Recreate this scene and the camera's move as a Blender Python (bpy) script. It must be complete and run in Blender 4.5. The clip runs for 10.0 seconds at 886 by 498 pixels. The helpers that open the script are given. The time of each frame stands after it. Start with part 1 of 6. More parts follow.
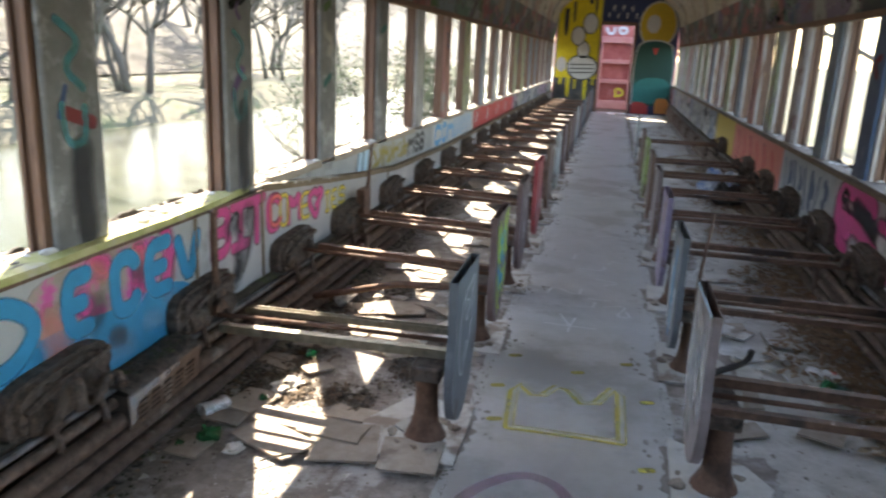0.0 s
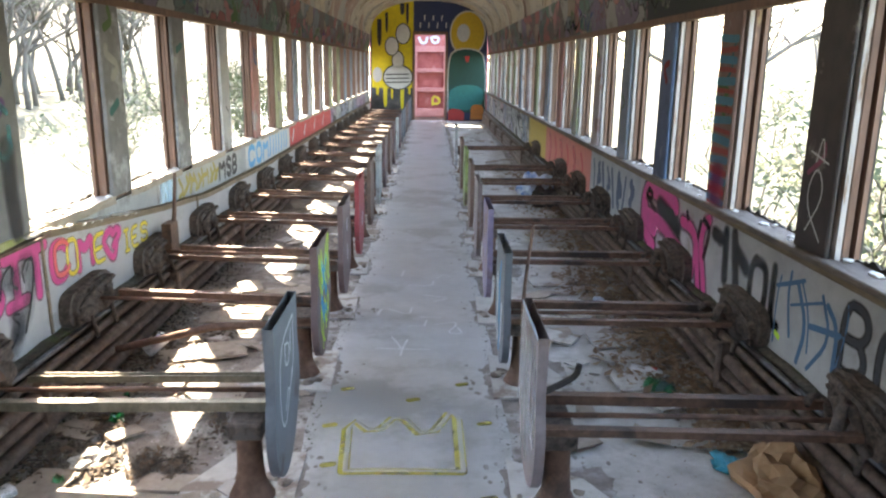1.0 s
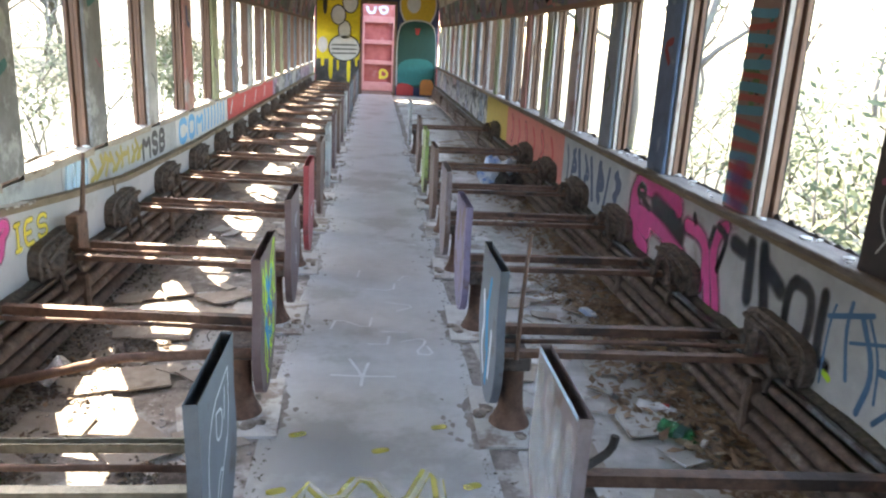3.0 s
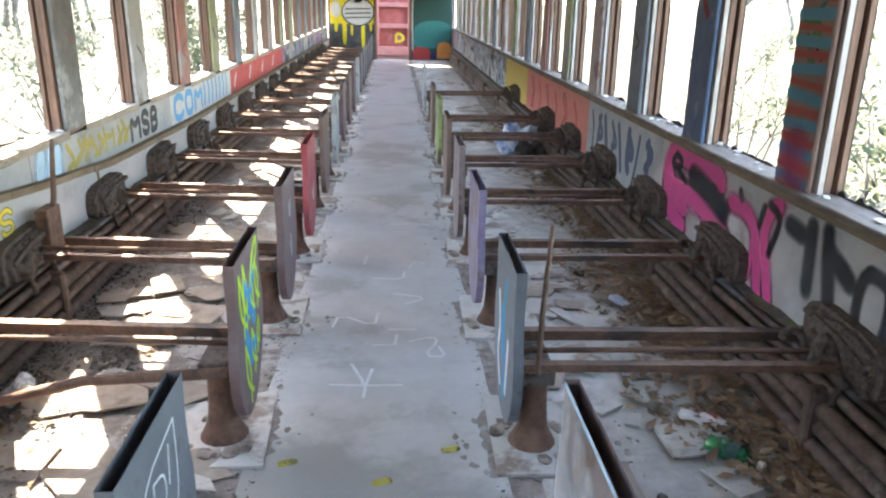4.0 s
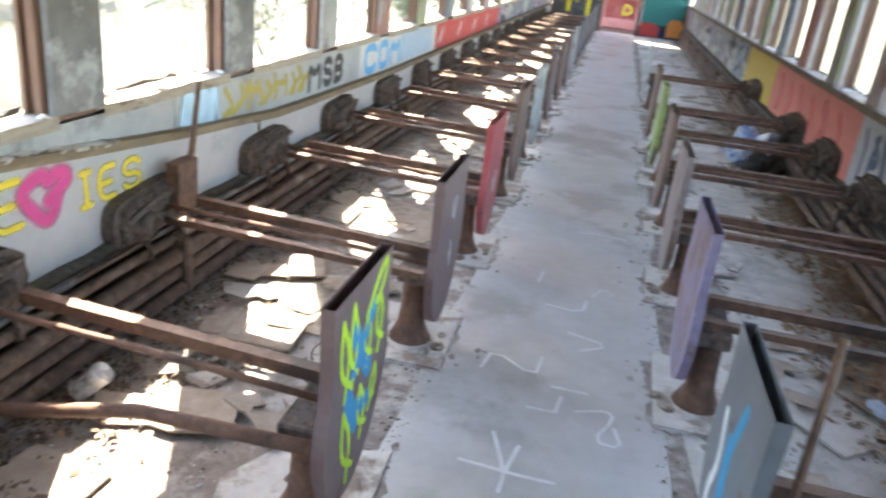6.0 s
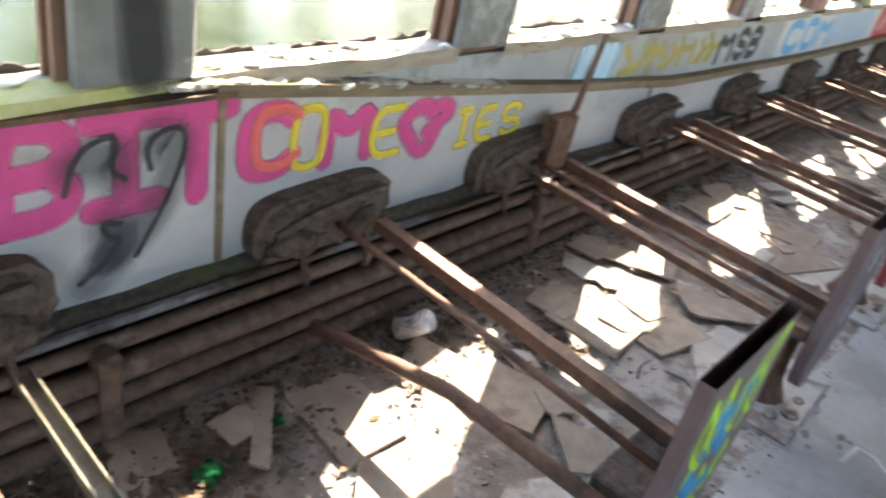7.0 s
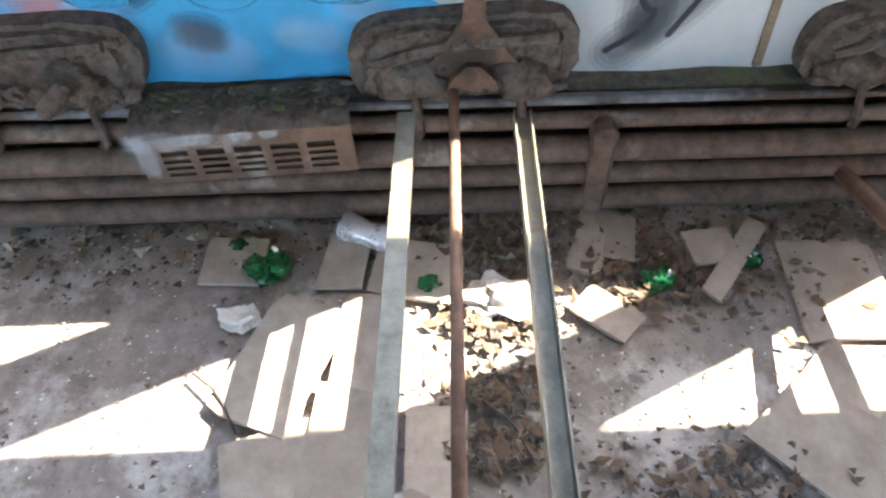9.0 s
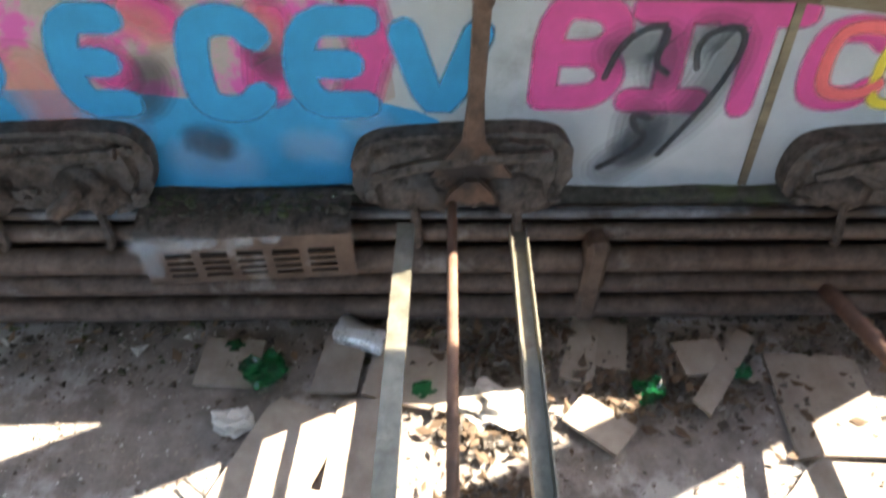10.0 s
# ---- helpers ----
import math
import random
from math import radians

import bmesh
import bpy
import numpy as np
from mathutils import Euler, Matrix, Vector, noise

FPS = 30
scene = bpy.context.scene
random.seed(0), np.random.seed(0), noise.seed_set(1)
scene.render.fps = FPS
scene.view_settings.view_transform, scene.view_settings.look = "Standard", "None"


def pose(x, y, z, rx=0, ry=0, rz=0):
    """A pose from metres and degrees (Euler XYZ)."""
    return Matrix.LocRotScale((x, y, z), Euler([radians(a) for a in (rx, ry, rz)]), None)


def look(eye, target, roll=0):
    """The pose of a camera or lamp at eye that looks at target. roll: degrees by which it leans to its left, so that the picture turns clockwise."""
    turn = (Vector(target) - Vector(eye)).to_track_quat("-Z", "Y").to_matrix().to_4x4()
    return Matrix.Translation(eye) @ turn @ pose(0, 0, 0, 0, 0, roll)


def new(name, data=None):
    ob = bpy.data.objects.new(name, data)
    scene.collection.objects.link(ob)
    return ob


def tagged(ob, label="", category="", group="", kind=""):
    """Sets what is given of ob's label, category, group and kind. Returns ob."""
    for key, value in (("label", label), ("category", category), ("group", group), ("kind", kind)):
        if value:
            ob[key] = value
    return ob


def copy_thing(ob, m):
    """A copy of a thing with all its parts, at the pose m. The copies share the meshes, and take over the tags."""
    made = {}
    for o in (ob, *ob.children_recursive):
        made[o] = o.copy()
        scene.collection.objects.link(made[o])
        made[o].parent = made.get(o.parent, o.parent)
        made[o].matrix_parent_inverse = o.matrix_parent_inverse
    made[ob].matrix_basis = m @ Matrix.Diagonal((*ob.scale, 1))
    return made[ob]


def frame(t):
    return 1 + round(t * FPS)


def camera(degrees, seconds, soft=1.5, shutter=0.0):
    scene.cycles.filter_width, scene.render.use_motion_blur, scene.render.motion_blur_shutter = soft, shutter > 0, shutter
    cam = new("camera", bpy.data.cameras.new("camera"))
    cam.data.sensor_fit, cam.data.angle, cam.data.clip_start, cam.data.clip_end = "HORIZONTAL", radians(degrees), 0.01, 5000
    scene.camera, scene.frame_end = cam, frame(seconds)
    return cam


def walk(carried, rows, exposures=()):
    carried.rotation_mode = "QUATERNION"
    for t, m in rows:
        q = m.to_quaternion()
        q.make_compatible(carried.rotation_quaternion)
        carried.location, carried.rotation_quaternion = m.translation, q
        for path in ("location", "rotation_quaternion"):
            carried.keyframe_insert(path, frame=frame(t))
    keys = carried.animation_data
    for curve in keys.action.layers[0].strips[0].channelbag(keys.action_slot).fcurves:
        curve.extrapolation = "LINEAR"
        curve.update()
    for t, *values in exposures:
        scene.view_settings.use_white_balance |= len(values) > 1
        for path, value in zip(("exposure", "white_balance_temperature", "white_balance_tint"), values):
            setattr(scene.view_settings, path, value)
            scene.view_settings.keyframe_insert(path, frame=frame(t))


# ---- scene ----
cam = camera(61.0, 10.0, 2.2, 0.3)
PATH = [
    (0, (0.044, 0.78, 1.266), (-0.356, 2.671, 0.753), 2.6),
    (0.5, (0.017, 0.837, 1.273), (-0.049, 2.769, 0.76), 1.8),
    (1, (0.077, 0.948, 1.298), (0.111, 2.89, 0.822), 0.8),
    (1.5, (0.1, 1.104, 1.288), (0.17, 3.055, 0.853), 1.0),
    (2, (0.097, 1.234, 1.288), (0.228, 3.18, 0.845), 1.7),
    (2.5, (0.032, 1.393, 1.291), (0.239, 3.322, 0.805), 2.9),
    (3, (-0.034, 1.567, 1.271), (0.159, 3.485, 0.737), 3.0),
    (3.2, (-0.051, 1.66, 1.246), (0.121, 3.574, 0.695), 2.7),
    (4.5, (0.102, 2.095, 1.271), (0.239, 3.982, 0.622), 0.3),
    (5, (0.079, 2.302, 1.26), (0.289, 4.184, 0.616), 1.4),
    (5.2, (0.057, 2.395, 1.258), (0.266, 4.275, 0.607), 2.7),
    (6.3, (-0.011, 2.747, 1.2), (-0.586, 4.487, 0.399), 8.3),
    (6.5, (-0.07, 2.8, 1.204), (-0.763, 4.472, 0.353), 10.0),
    (7, (-0.206, 2.898, 1.183), (-1.228, 4.308, 0.2), 12.9),
    (7.5, (-0.225, 2.962, 1.161), (-1.574, 3.969, 0.083), 11.2),
    (8, (-0.192, 3.082, 1.15), (-1.723, 3.572, -0.041), 6.3),
    (8.5, (-0.2, 3.075, 1.101), (-1.69, 3.303, -0.213), 3.4),
    (9, (-0.195, 3.056, 1.078), (-1.545, 3.136, -0.396), 0.5),
    (9.5, (-0.169, 3.012, 1.072), (-1.534, 3.09, -0.388), 1.1),
    (10, (-0.208, 3.043, 1.133), (-1.707, 3.156, -0.186), 2.5),
]
walk(cam, [(t, look(eye, target, roll)) for t, eye, target, roll in PATH],
     [(t, e, 8000 if t < 8.2 else 7650, 10) for t, e in ((0, 3.25), (0.5, 3.7), (1, 4.0), (1.5, 4.1), (3, 4.06), (4.5, 4.3), (5, 4.3), (6.5, 4.08), (7, 3.78), (8, 3.87), (8.5, 4.57), (9, 4.46), (9.5, 4.12), (10, 3.78))])

# ---- world and light ----
SUN = Vector((0.46, -0.965, -1.0)).normalized()
world = bpy.data.worlds.new("sky")
scene.world = world
world.use_nodes = True
wn = world.node_tree.nodes
sky = wn.new("ShaderNodeTexSky")
sky.sky_type, sky.sun_disc = "NISHITA", False
sky.sun_elevation = math.asin(-SUN.z)
sky.sun_rotation = math.atan2(-SUN.x, -SUN.y)
wn["Background"].inputs[1].default_value = 0.15
world.node_tree.links.new(sky.outputs[0], wn["Background"].inputs[0])
sun = new("sun", bpy.data.lights.new("sun", "SUN"))
sun.data.energy, sun.data.angle, sun.data.color = 3.0, radians(0.5), (1, 0.95, 0.87)
sun.matrix_world = look((0, 0, 30), Vector((0, 0, 30)) + SUN)


# ---- materials ----
def mat(name, c1, c2, c3=None, scale=8.0, big=1.2, rough=0.85, metal=0.0, bump=0.3, stain=0.55, vary=0.0, stretch=(1, 1, 1)):
    """A worn surface: grain between c1 and c2, blotches of c3, fine relief."""
    m = bpy.data.materials.new(name)
    m.use_nodes = True
    nt = m.node_tree
    n, l = nt.nodes, nt.links
    p = n["Principled BSDF"]
    co = n.new("ShaderNodeTexCoord")
    mp = n.new("ShaderNodeMapping")
    mp.inputs["Scale"].default_value = stretch
    info = n.new("ShaderNodeObjectInfo")
    mul = n.new("ShaderNodeMath")
    mul.operation, mul.inputs[1].default_value = "MULTIPLY", 37.0
    l.new(info.outputs["Random"], mul.inputs[0])
    l.new(co.outputs["Object"], mp.inputs["Vector"])
    l.new(mul.outputs[0], mp.inputs["Location"])
    a = n.new("ShaderNodeTexNoise")
    a.inputs["Scale"].default_value, a.inputs["Detail"].default_value, a.inputs["Roughness"].default_value = scale, 9, 0.68
    l.new(mp.outputs[0], a.inputs["Vector"])
    r = n.new("ShaderNodeValToRGB")
    r.color_ramp.elements[0].position, r.color_ramp.elements[1].position = 0.33, 0.67
    r.color_ramp.elements[0].color, r.color_ramp.elements[1].color = (*c1, 1), (*c2, 1)
    l.new(a.outputs["Fac"], r.inputs[0])
    out = r.outputs[0]
    if c3:
        b = n.new("ShaderNodeTexNoise")
        b.inputs["Scale"].default_value, b.inputs["Detail"].default_value, b.inputs["Roughness"].default_value = big, 7, 0.65
        l.new(mp.outputs[0], b.inputs["Vector"])
        q = n.new("ShaderNodeValToRGB")
        q.color_ramp.elements[0].position, q.color_ramp.elements[1].position = stain - 0.03, stain + 0.06
        l.new(b.outputs["Fac"], q.inputs[0])
        x = n.new("ShaderNodeMix")
        x.data_type = "RGBA"
        l.new(q.outputs[0], x.inputs[0])
        l.new(out, x.inputs[6])
        x.inputs[7].default_value = (*c3, 1)
        out = x.outputs[2]
    if vary:
        h = n.new("ShaderNodeHueSaturation")
        k = n.new("ShaderNodeMapRange")
        k.inputs[3].default_value, k.inputs[4].default_value = 1 - vary, 1 + vary
        l.new(info.outputs["Random"], k.inputs[0])
        l.new(k.outputs[0], h.inputs["Value"])
        l.new(out, h.inputs["Color"])
        out = h.outputs[0]
    l.new(out, p.inputs["Base Color"])
    rr = n.new("ShaderNodeMapRange")
    rr.inputs[3].default_value, rr.inputs[4].default_value = max(0.05, rough - 0.15), min(1, rough + 0.12)
    l.new(a.outputs["Fac"], rr.inputs[0])
    l.new(rr.outputs[0], p.inputs["Roughness"])
    p.inputs["Metallic"].default_value = metal
    if bump:
        bp = n.new("ShaderNodeBump")
        bp.inputs["Strength"].default_value, bp.inputs["Distance"].default_value = bump, 0.01
        l.new(a.outputs["Fac"], bp.inputs["Height"])
        l.new(bp.outputs[0], p.inputs["Normal"])
    return m


def graffiti_mat(name, palette, scale, dark=(0.03, 0.03, 0.035), line=0.05, stretch=(1, 1, 1), scribble=(0.6, 0.6, 0.55)):
    """Old paint layers: patches of colour with dark outlines and thin pale scribbles."""
    m = bpy.data.materials.new(name)
    m.use_nodes = True
    nt = m.node_tree
    n, l = nt.nodes, nt.links
    p = n["Principled BSDF"]
    p.inputs["Roughness"].default_value = 0.75
    co = n.new("ShaderNodeTexCoord")
    mp = n.new("ShaderNodeMapping")
    mp.inputs["Scale"].default_value = stretch
    l.new(co.outputs["Object"], mp.inputs[0])
    w = n.new("ShaderNodeTexNoise")
    w.inputs["Scale"].default_value, w.inputs["Detail"].default_value = 2.2, 4
    l.new(mp.outputs[0], w.inputs["Vector"])
    mx = n.new("ShaderNodeVectorMath")
    mx.operation = "MULTIPLY_ADD"
    mx.inputs[1].default_value = (0.6, 0.6, 0.6)
    l.new(w.outputs["Color"], mx.inputs[0])
    l.new(mp.outputs[0], mx.inputs[2])
    v = n.new("ShaderNodeTexVoronoi")
    v.inputs["Scale"].default_value = scale
    l.new(mx.outputs[0], v.inputs["Vector"])
    s = n.new("ShaderNodeSeparateColor")
    l.new(v.outputs["Color"], s.inputs[0])
    r = n.new("ShaderNodeValToRGB")
    r.color_ramp.interpolation = "CONSTANT"
    e = r.color_ramp.elements
    while len(e) < len(palette):
        e.new(0.5)
    for i, c in enumerate(palette):
        e[i].position, e[i].color = i / len(palette), (*c, 1)
    l.new(s.outputs[0], r.inputs[0])
    out = r.outputs[0]

    def over(fac, color, src):
        x = n.new("ShaderNodeMix")
        x.data_type = "RGBA"
        l.new(fac, x.inputs[0])
        l.new(src, x.inputs[6])
        x.inputs[7].default_value = (*color, 1)
        return x.outputs[2]

    def band(src, lo, hi):
        q = n.new("ShaderNodeMapRange")
        q.inputs[1].default_value, q.inputs[2].default_value = lo, hi
        l.new(src, q.inputs[0])
        return q.outputs[0]

    d = n.new("ShaderNodeTexVoronoi")
    d.feature = "DISTANCE_TO_EDGE"
    d.inputs["Scale"].default_value = scale
    l.new(mx.outputs[0], d.inputs["Vector"])
    out = over(band(d.outputs["Distance"], line, line * 0.5), dark, out)
    for sc, lo, col in ((3.5, 0.012, scribble), (2.3, 0.01, (0.02, 0.02, 0.03))) if scribble else ():
        g = n.new("ShaderNodeTexNoise")
        g.inputs["Scale"].default_value, g.inputs["Detail"].default_value = sc, 1.5
        l.new(mx.outputs[0], g.inputs["Vector"])
        ab = n.new("ShaderNodeMath")
        ab.operation, ab.inputs[1].default_value = "SUBTRACT", 0.5
        l.new(g.outputs["Fac"], ab.inputs[0])
        aa = n.new("ShaderNodeMath")
        aa.operation = "ABSOLUTE"
        l.new(ab.outputs[0], aa.inputs[0])
        out = over(band(aa.outputs[0], lo * 1.3, lo * 0.7), col, out)
    g = n.new("ShaderNodeTexNoise")
    g.inputs["Scale"].default_value, g.inputs["Detail"].default_value, g.inputs["Roughness"].default_value = 5, 10, 0.7
    l.new(co.outputs["Object"], g.inputs["Vector"])
    out = over(band(g.outputs["Fac"], 0.54, 0.66), (0.13, 0.11, 0.1), out)
    l.new(out, p.inputs["Base Color"])
    b = n.new("ShaderNodeBump")
    b.inputs["Strength"].default_value, b.inputs["Distance"].default_value = 0.3, 0.006
    l.new(g.outputs["Fac"], b.inputs["Height"])
    l.new(b.outputs[0], p.inputs["Normal"])
    return m


def glass_mat(name, color, rough=0.05):
    m = bpy.data.materials.new(name)
    m.use_nodes = True
    p = m.node_tree.nodes["Principled BSDF"]
    p.inputs["Base Color"].default_value = (*color, 1)
    p.inputs["Roughness"].default_value = rough
    p.inputs["Transmission Weight"].default_value = 0.7
    return m


RUST = mat("rusted_iron", (0.075, 0.04, 0.028), (0.2, 0.115, 0.08), (0.05, 0.035, 0.03), 30, 4, 0.62, 0.35, 0.5)
RUST_RED = mat("red_rust", (0.1, 0.052, 0.036), (0.23, 0.13, 0.09), (0.08, 0.05, 0.04), 22, 5, 0.8, 0.1, 0.5)
IRON = mat("bare_steel", (0.1, 0.095, 0.07), (0.23, 0.215, 0.17), (0.12, 0.08, 0.055), 30, 6, 0.45, 0.4, 0.3, 0.62)
CRUST = mat("crusted_iron", (0.024, 0.018, 0.015), (0.175, 0.13, 0.108), (0.12, 0.1, 0.09), 40, 13, 0.88, 0.1, 1.0)
PIPE = mat("rusty_pipe", (0.06, 0.042, 0.034), (0.2, 0.138, 0.11), (0.29, 0.245, 0.22), 26, 5, 0.72, 0.15, 0.6, 0.62)
PIPE_BLUE = mat("pale_blue_rod", (0.05, 0.052, 0.058), (0.2, 0.21, 0.23), (0.045, 0.03, 0.024), 20, 3.5, 0.5, 0.2, 0.4, 0.5)
WHITE = mat("dirty_white_panel", (0.36, 0.36, 0.37), (0.46, 0.46, 0.46), (0.29, 0.28, 0.26), 5, 3, 0.6, 0, 0.1, 0.62)
OFFWHITE = mat("stained_off_white_panel", (0.3, 0.293, 0.285), (0.42, 0.413, 0.405), (0.26, 0.24, 0.215), 6, 2.5, 0.6, 0, 0.1, 0.6)
GREY = mat("grey_panel", (0.3, 0.31, 0.33), (0.42, 0.43, 0.44), (0.22, 0.22, 0.22), 7, 3, 0.7, 0, 0.15, 0.6)
AISLE = mat("grey_concrete_floor", (0.39, 0.395, 0.4), (0.52, 0.525, 0.53), (0.33, 0.325, 0.315), 5, 1.7, 0.42, 0, 0.2, 0.56)
FLOOR = mat("dirty_floor", (0.15, 0.128, 0.114), (0.32, 0.283, 0.26), (0.42, 0.4, 0.385), 18, 4.5, 0.8, 0, 0.6, 0.55)
DIRT = mat("black_dirt", (0.032, 0.026, 0.021), (0.115, 0.097, 0.076), (0.075, 0.085, 0.035), 45, 6, 0.95, 0, 1.0)
TILE = mat("tan_hardboard", (0.27, 0.22, 0.18), (0.4, 0.345, 0.295), (0.2, 0.16, 0.135), 18, 5, 0.8, 0, 0.25, 0.62, 0.18)
PLATE = mat("pale_floor_tile", (0.43, 0.42, 0.4), (0.56, 0.55, 0.53), (0.25, 0.2, 0.17), 15, 5, 0.8, 0, 0.3, 0.56, 0.12)
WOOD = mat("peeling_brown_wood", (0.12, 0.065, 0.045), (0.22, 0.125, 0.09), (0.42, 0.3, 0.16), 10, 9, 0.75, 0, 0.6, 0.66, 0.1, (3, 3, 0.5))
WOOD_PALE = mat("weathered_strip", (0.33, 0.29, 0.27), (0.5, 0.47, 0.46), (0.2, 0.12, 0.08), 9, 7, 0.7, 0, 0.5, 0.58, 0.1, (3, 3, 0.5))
SILLWOOD = mat("sill_wood", (0.26, 0.22, 0.18), (0.42, 0.37, 0.31), (0.16, 0.12, 0.09), 12, 6, 0.85, 0, 0.7, 0.6, 0, (3, 0.7, 3))
# darker copy of sill_wood: less light on the east sills, put into the colour
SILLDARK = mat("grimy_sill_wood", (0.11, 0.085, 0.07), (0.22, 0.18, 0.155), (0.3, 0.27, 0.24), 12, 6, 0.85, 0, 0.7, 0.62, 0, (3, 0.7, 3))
MOSS = mat("mossy_sill", (0.34, 0.36, 0.12), (0.55, 0.52, 0.3), (0.5, 0.47, 0.4), 12, 4, 0.95, 0, 0.6, 0.58)
MOULD = mat("brown_moulding", (0.13, 0.09, 0.06), (0.26, 0.2, 0.13), (0.3, 0.32, 0.12), 12, 5, 0.85, 0, 0.6, 0.64, 0, (3, 0.5, 3))
CHIPS = mat("paint_chips", (0.5, 0.48, 0.44), (0.75, 0.73, 0.7), (0.2, 0.17, 0.14), 9, 5, 0.85, 0, 0.3)
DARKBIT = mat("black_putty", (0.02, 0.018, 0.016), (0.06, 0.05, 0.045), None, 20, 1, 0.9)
LEAF = mat("dry_leaves", (0.13, 0.08, 0.05), (0.3, 0.2, 0.13), (0.4, 0.31, 0.22), 9, 14, 0.85, 0, 0.2, 0.55)
# darker copy of dry_leaves: shade over the west heaps put into the colour
LEAF_DARK = mat("rotting_leaves", (0.05, 0.032, 0.02), (0.15, 0.1, 0.065), (0.22, 0.17, 0.12), 9, 14, 0.9, 0, 0.2, 0.6)
GRIT = mat("grit", (0.19, 0.155, 0.13), (0.42, 0.37, 0.32), (0.13, 0.1, 0.085), 12, 16, 0.9, 0, 0.2, 0.52)
RUBBLE = mat("dark_rubble", (0.05, 0.042, 0.035), (0.17, 0.145, 0.125), (0.3, 0.28, 0.26), 14, 18, 0.9, 0, 0.3, 0.6)
CEIL = graffiti_mat("painted_ceiling", ((0.5, 0.45, 0.36), (0.46, 0.42, 0.35), (0.52, 0.46, 0.36), (0.42, 0.36, 0.28), (0.38, 0.27, 0.23), (0.5, 0.47, 0.4), (0.38, 0.37, 0.36)), 2.2, (0.36, 0.3, 0.24), 0.015, (1, 1, 1), None)
LETTER = graffiti_mat("sprayed_letterboard", ((0.1, 0.13, 0.13), (0.3, 0.1, 0.1), (0.1, 0.17, 0.14), (0.17, 0.13, 0.2), (0.3, 0.3, 0.29), (0.12, 0.09, 0.085), (0.38, 0.16, 0.17), (0.16, 0.19, 0.22), (0.28, 0.22, 0.17)), 3.2, (0.06, 0.055, 0.06), 0.02, (1, 0.8, 1.2), None)
MIXED = graffiti_mat("sprayed_panel", ((0.25, 0.27, 0.35), (0.4, 0.4, 0.42), (0.3, 0.2, 0.32), (0.2, 0.26, 0.34), (0.45, 0.32, 0.34), (0.34, 0.35, 0.36)), 1.7)
POSTS = [
    mat("post_grey", (0.3, 0.31, 0.33), (0.45, 0.46, 0.47), (0.17, 0.15, 0.15), 9, 4, 0.7, 0, 0.2, 0.6),
    mat("post_mauve", (0.3, 0.26, 0.27), (0.42, 0.37, 0.38), (0.2, 0.1, 0.09), 9, 4, 0.7, 0, 0.2, 0.58),
    mat("post_slate", (0.13, 0.16, 0.2), (0.22, 0.26, 0.32), (0.35, 0.36, 0.38), 9, 4, 0.7, 0, 0.2, 0.6),
    mat("post_red", (0.28, 0.12, 0.11), (0.38, 0.2, 0.18), (0.3, 0.28, 0.28), 9, 4, 0.7, 0, 0.2, 0.56),
    mat("post_green", (0.22, 0.25, 0.14), (0.34, 0.36, 0.24), (0.3, 0.3, 0.3), 9, 4, 0.7, 0, 0.2, 0.55),
]
POST_GRIME = mat("post_grimy_grey", (0.11, 0.112, 0.12), (0.22, 0.225, 0.235), (0.36, 0.38, 0.4), 7, 5, 0.7, 0, 0.2, 0.57)
POST_BLUE = mat("post_blue", (0.05, 0.09, 0.17), (0.1, 0.16, 0.28), (0.3, 0.34, 0.4), 9, 4, 0.65, 0, 0.2, 0.63)
POST_BLACK = mat("post_black", (0.025, 0.02, 0.022), (0.07, 0.055, 0.055), (0.3, 0.27, 0.26), 9, 5, 0.6, 0, 0.2, 0.66)
POST_BROWN = mat("post_brown", (0.16, 0.09, 0.075), (0.24, 0.15, 0.13), (0.3, 0.27, 0.27), 9, 4, 0.7, 0, 0.2, 0.6)


def paint(name, c, alpha=1.0):
    d = tuple(v * 0.8 for v in c)
    m = mat(name, d, c, None, 14, 2, 0.7, 0, 0.05, 0.5)
    m.node_tree.nodes["Principled BSDF"].inputs["Alpha"].default_value = alpha
    return m


BLUE, PINK, YELLOW = paint("blue_spray", (0.012, 0.28, 0.52)), paint("pink_spray", (0.62, 0.07, 0.25)), paint("yellow_spray", (0.72, 0.55, 0.06))
CORAL, BLACK, CYAN = paint("coral_spray", (0.75, 0.14, 0.14)), paint("black_spray", (0.035, 0.035, 0.042)), paint("turquoise_spray", (0.03, 0.3, 0.42))
PALEBLUE, CHALK, RED = paint("pale_blue_spray", (0.45, 0.66, 0.82)), paint("white_spray", (0.72, 0.74, 0.76)), paint("red_spray", (0.55, 0.06, 0.06))
LIME, TEAL, GOLD = paint("lime_spray", (0.5, 0.75, 0.05)), paint("teal_paint", (0.02, 0.2, 0.19)), paint("gold_paint", (0.62, 0.42, 0.04))
NAVY, ORANGE, GREENP = paint("navy_paint", (0.03, 0.045, 0.12)), paint("orange_paint", (0.7, 0.27, 0.08)), paint("dark_green_paint", (0.015, 0.075, 0.065))
BRIGHT, PALEGREY = paint("bright_yellow_paint", (0.78, 0.62, 0.03)), paint("pale_grey_paint", (0.6, 0.6, 0.6))
THINBLACK = paint("thin_black_spray", (0.05, 0.05, 0.06), 0.5)
MIST = {}
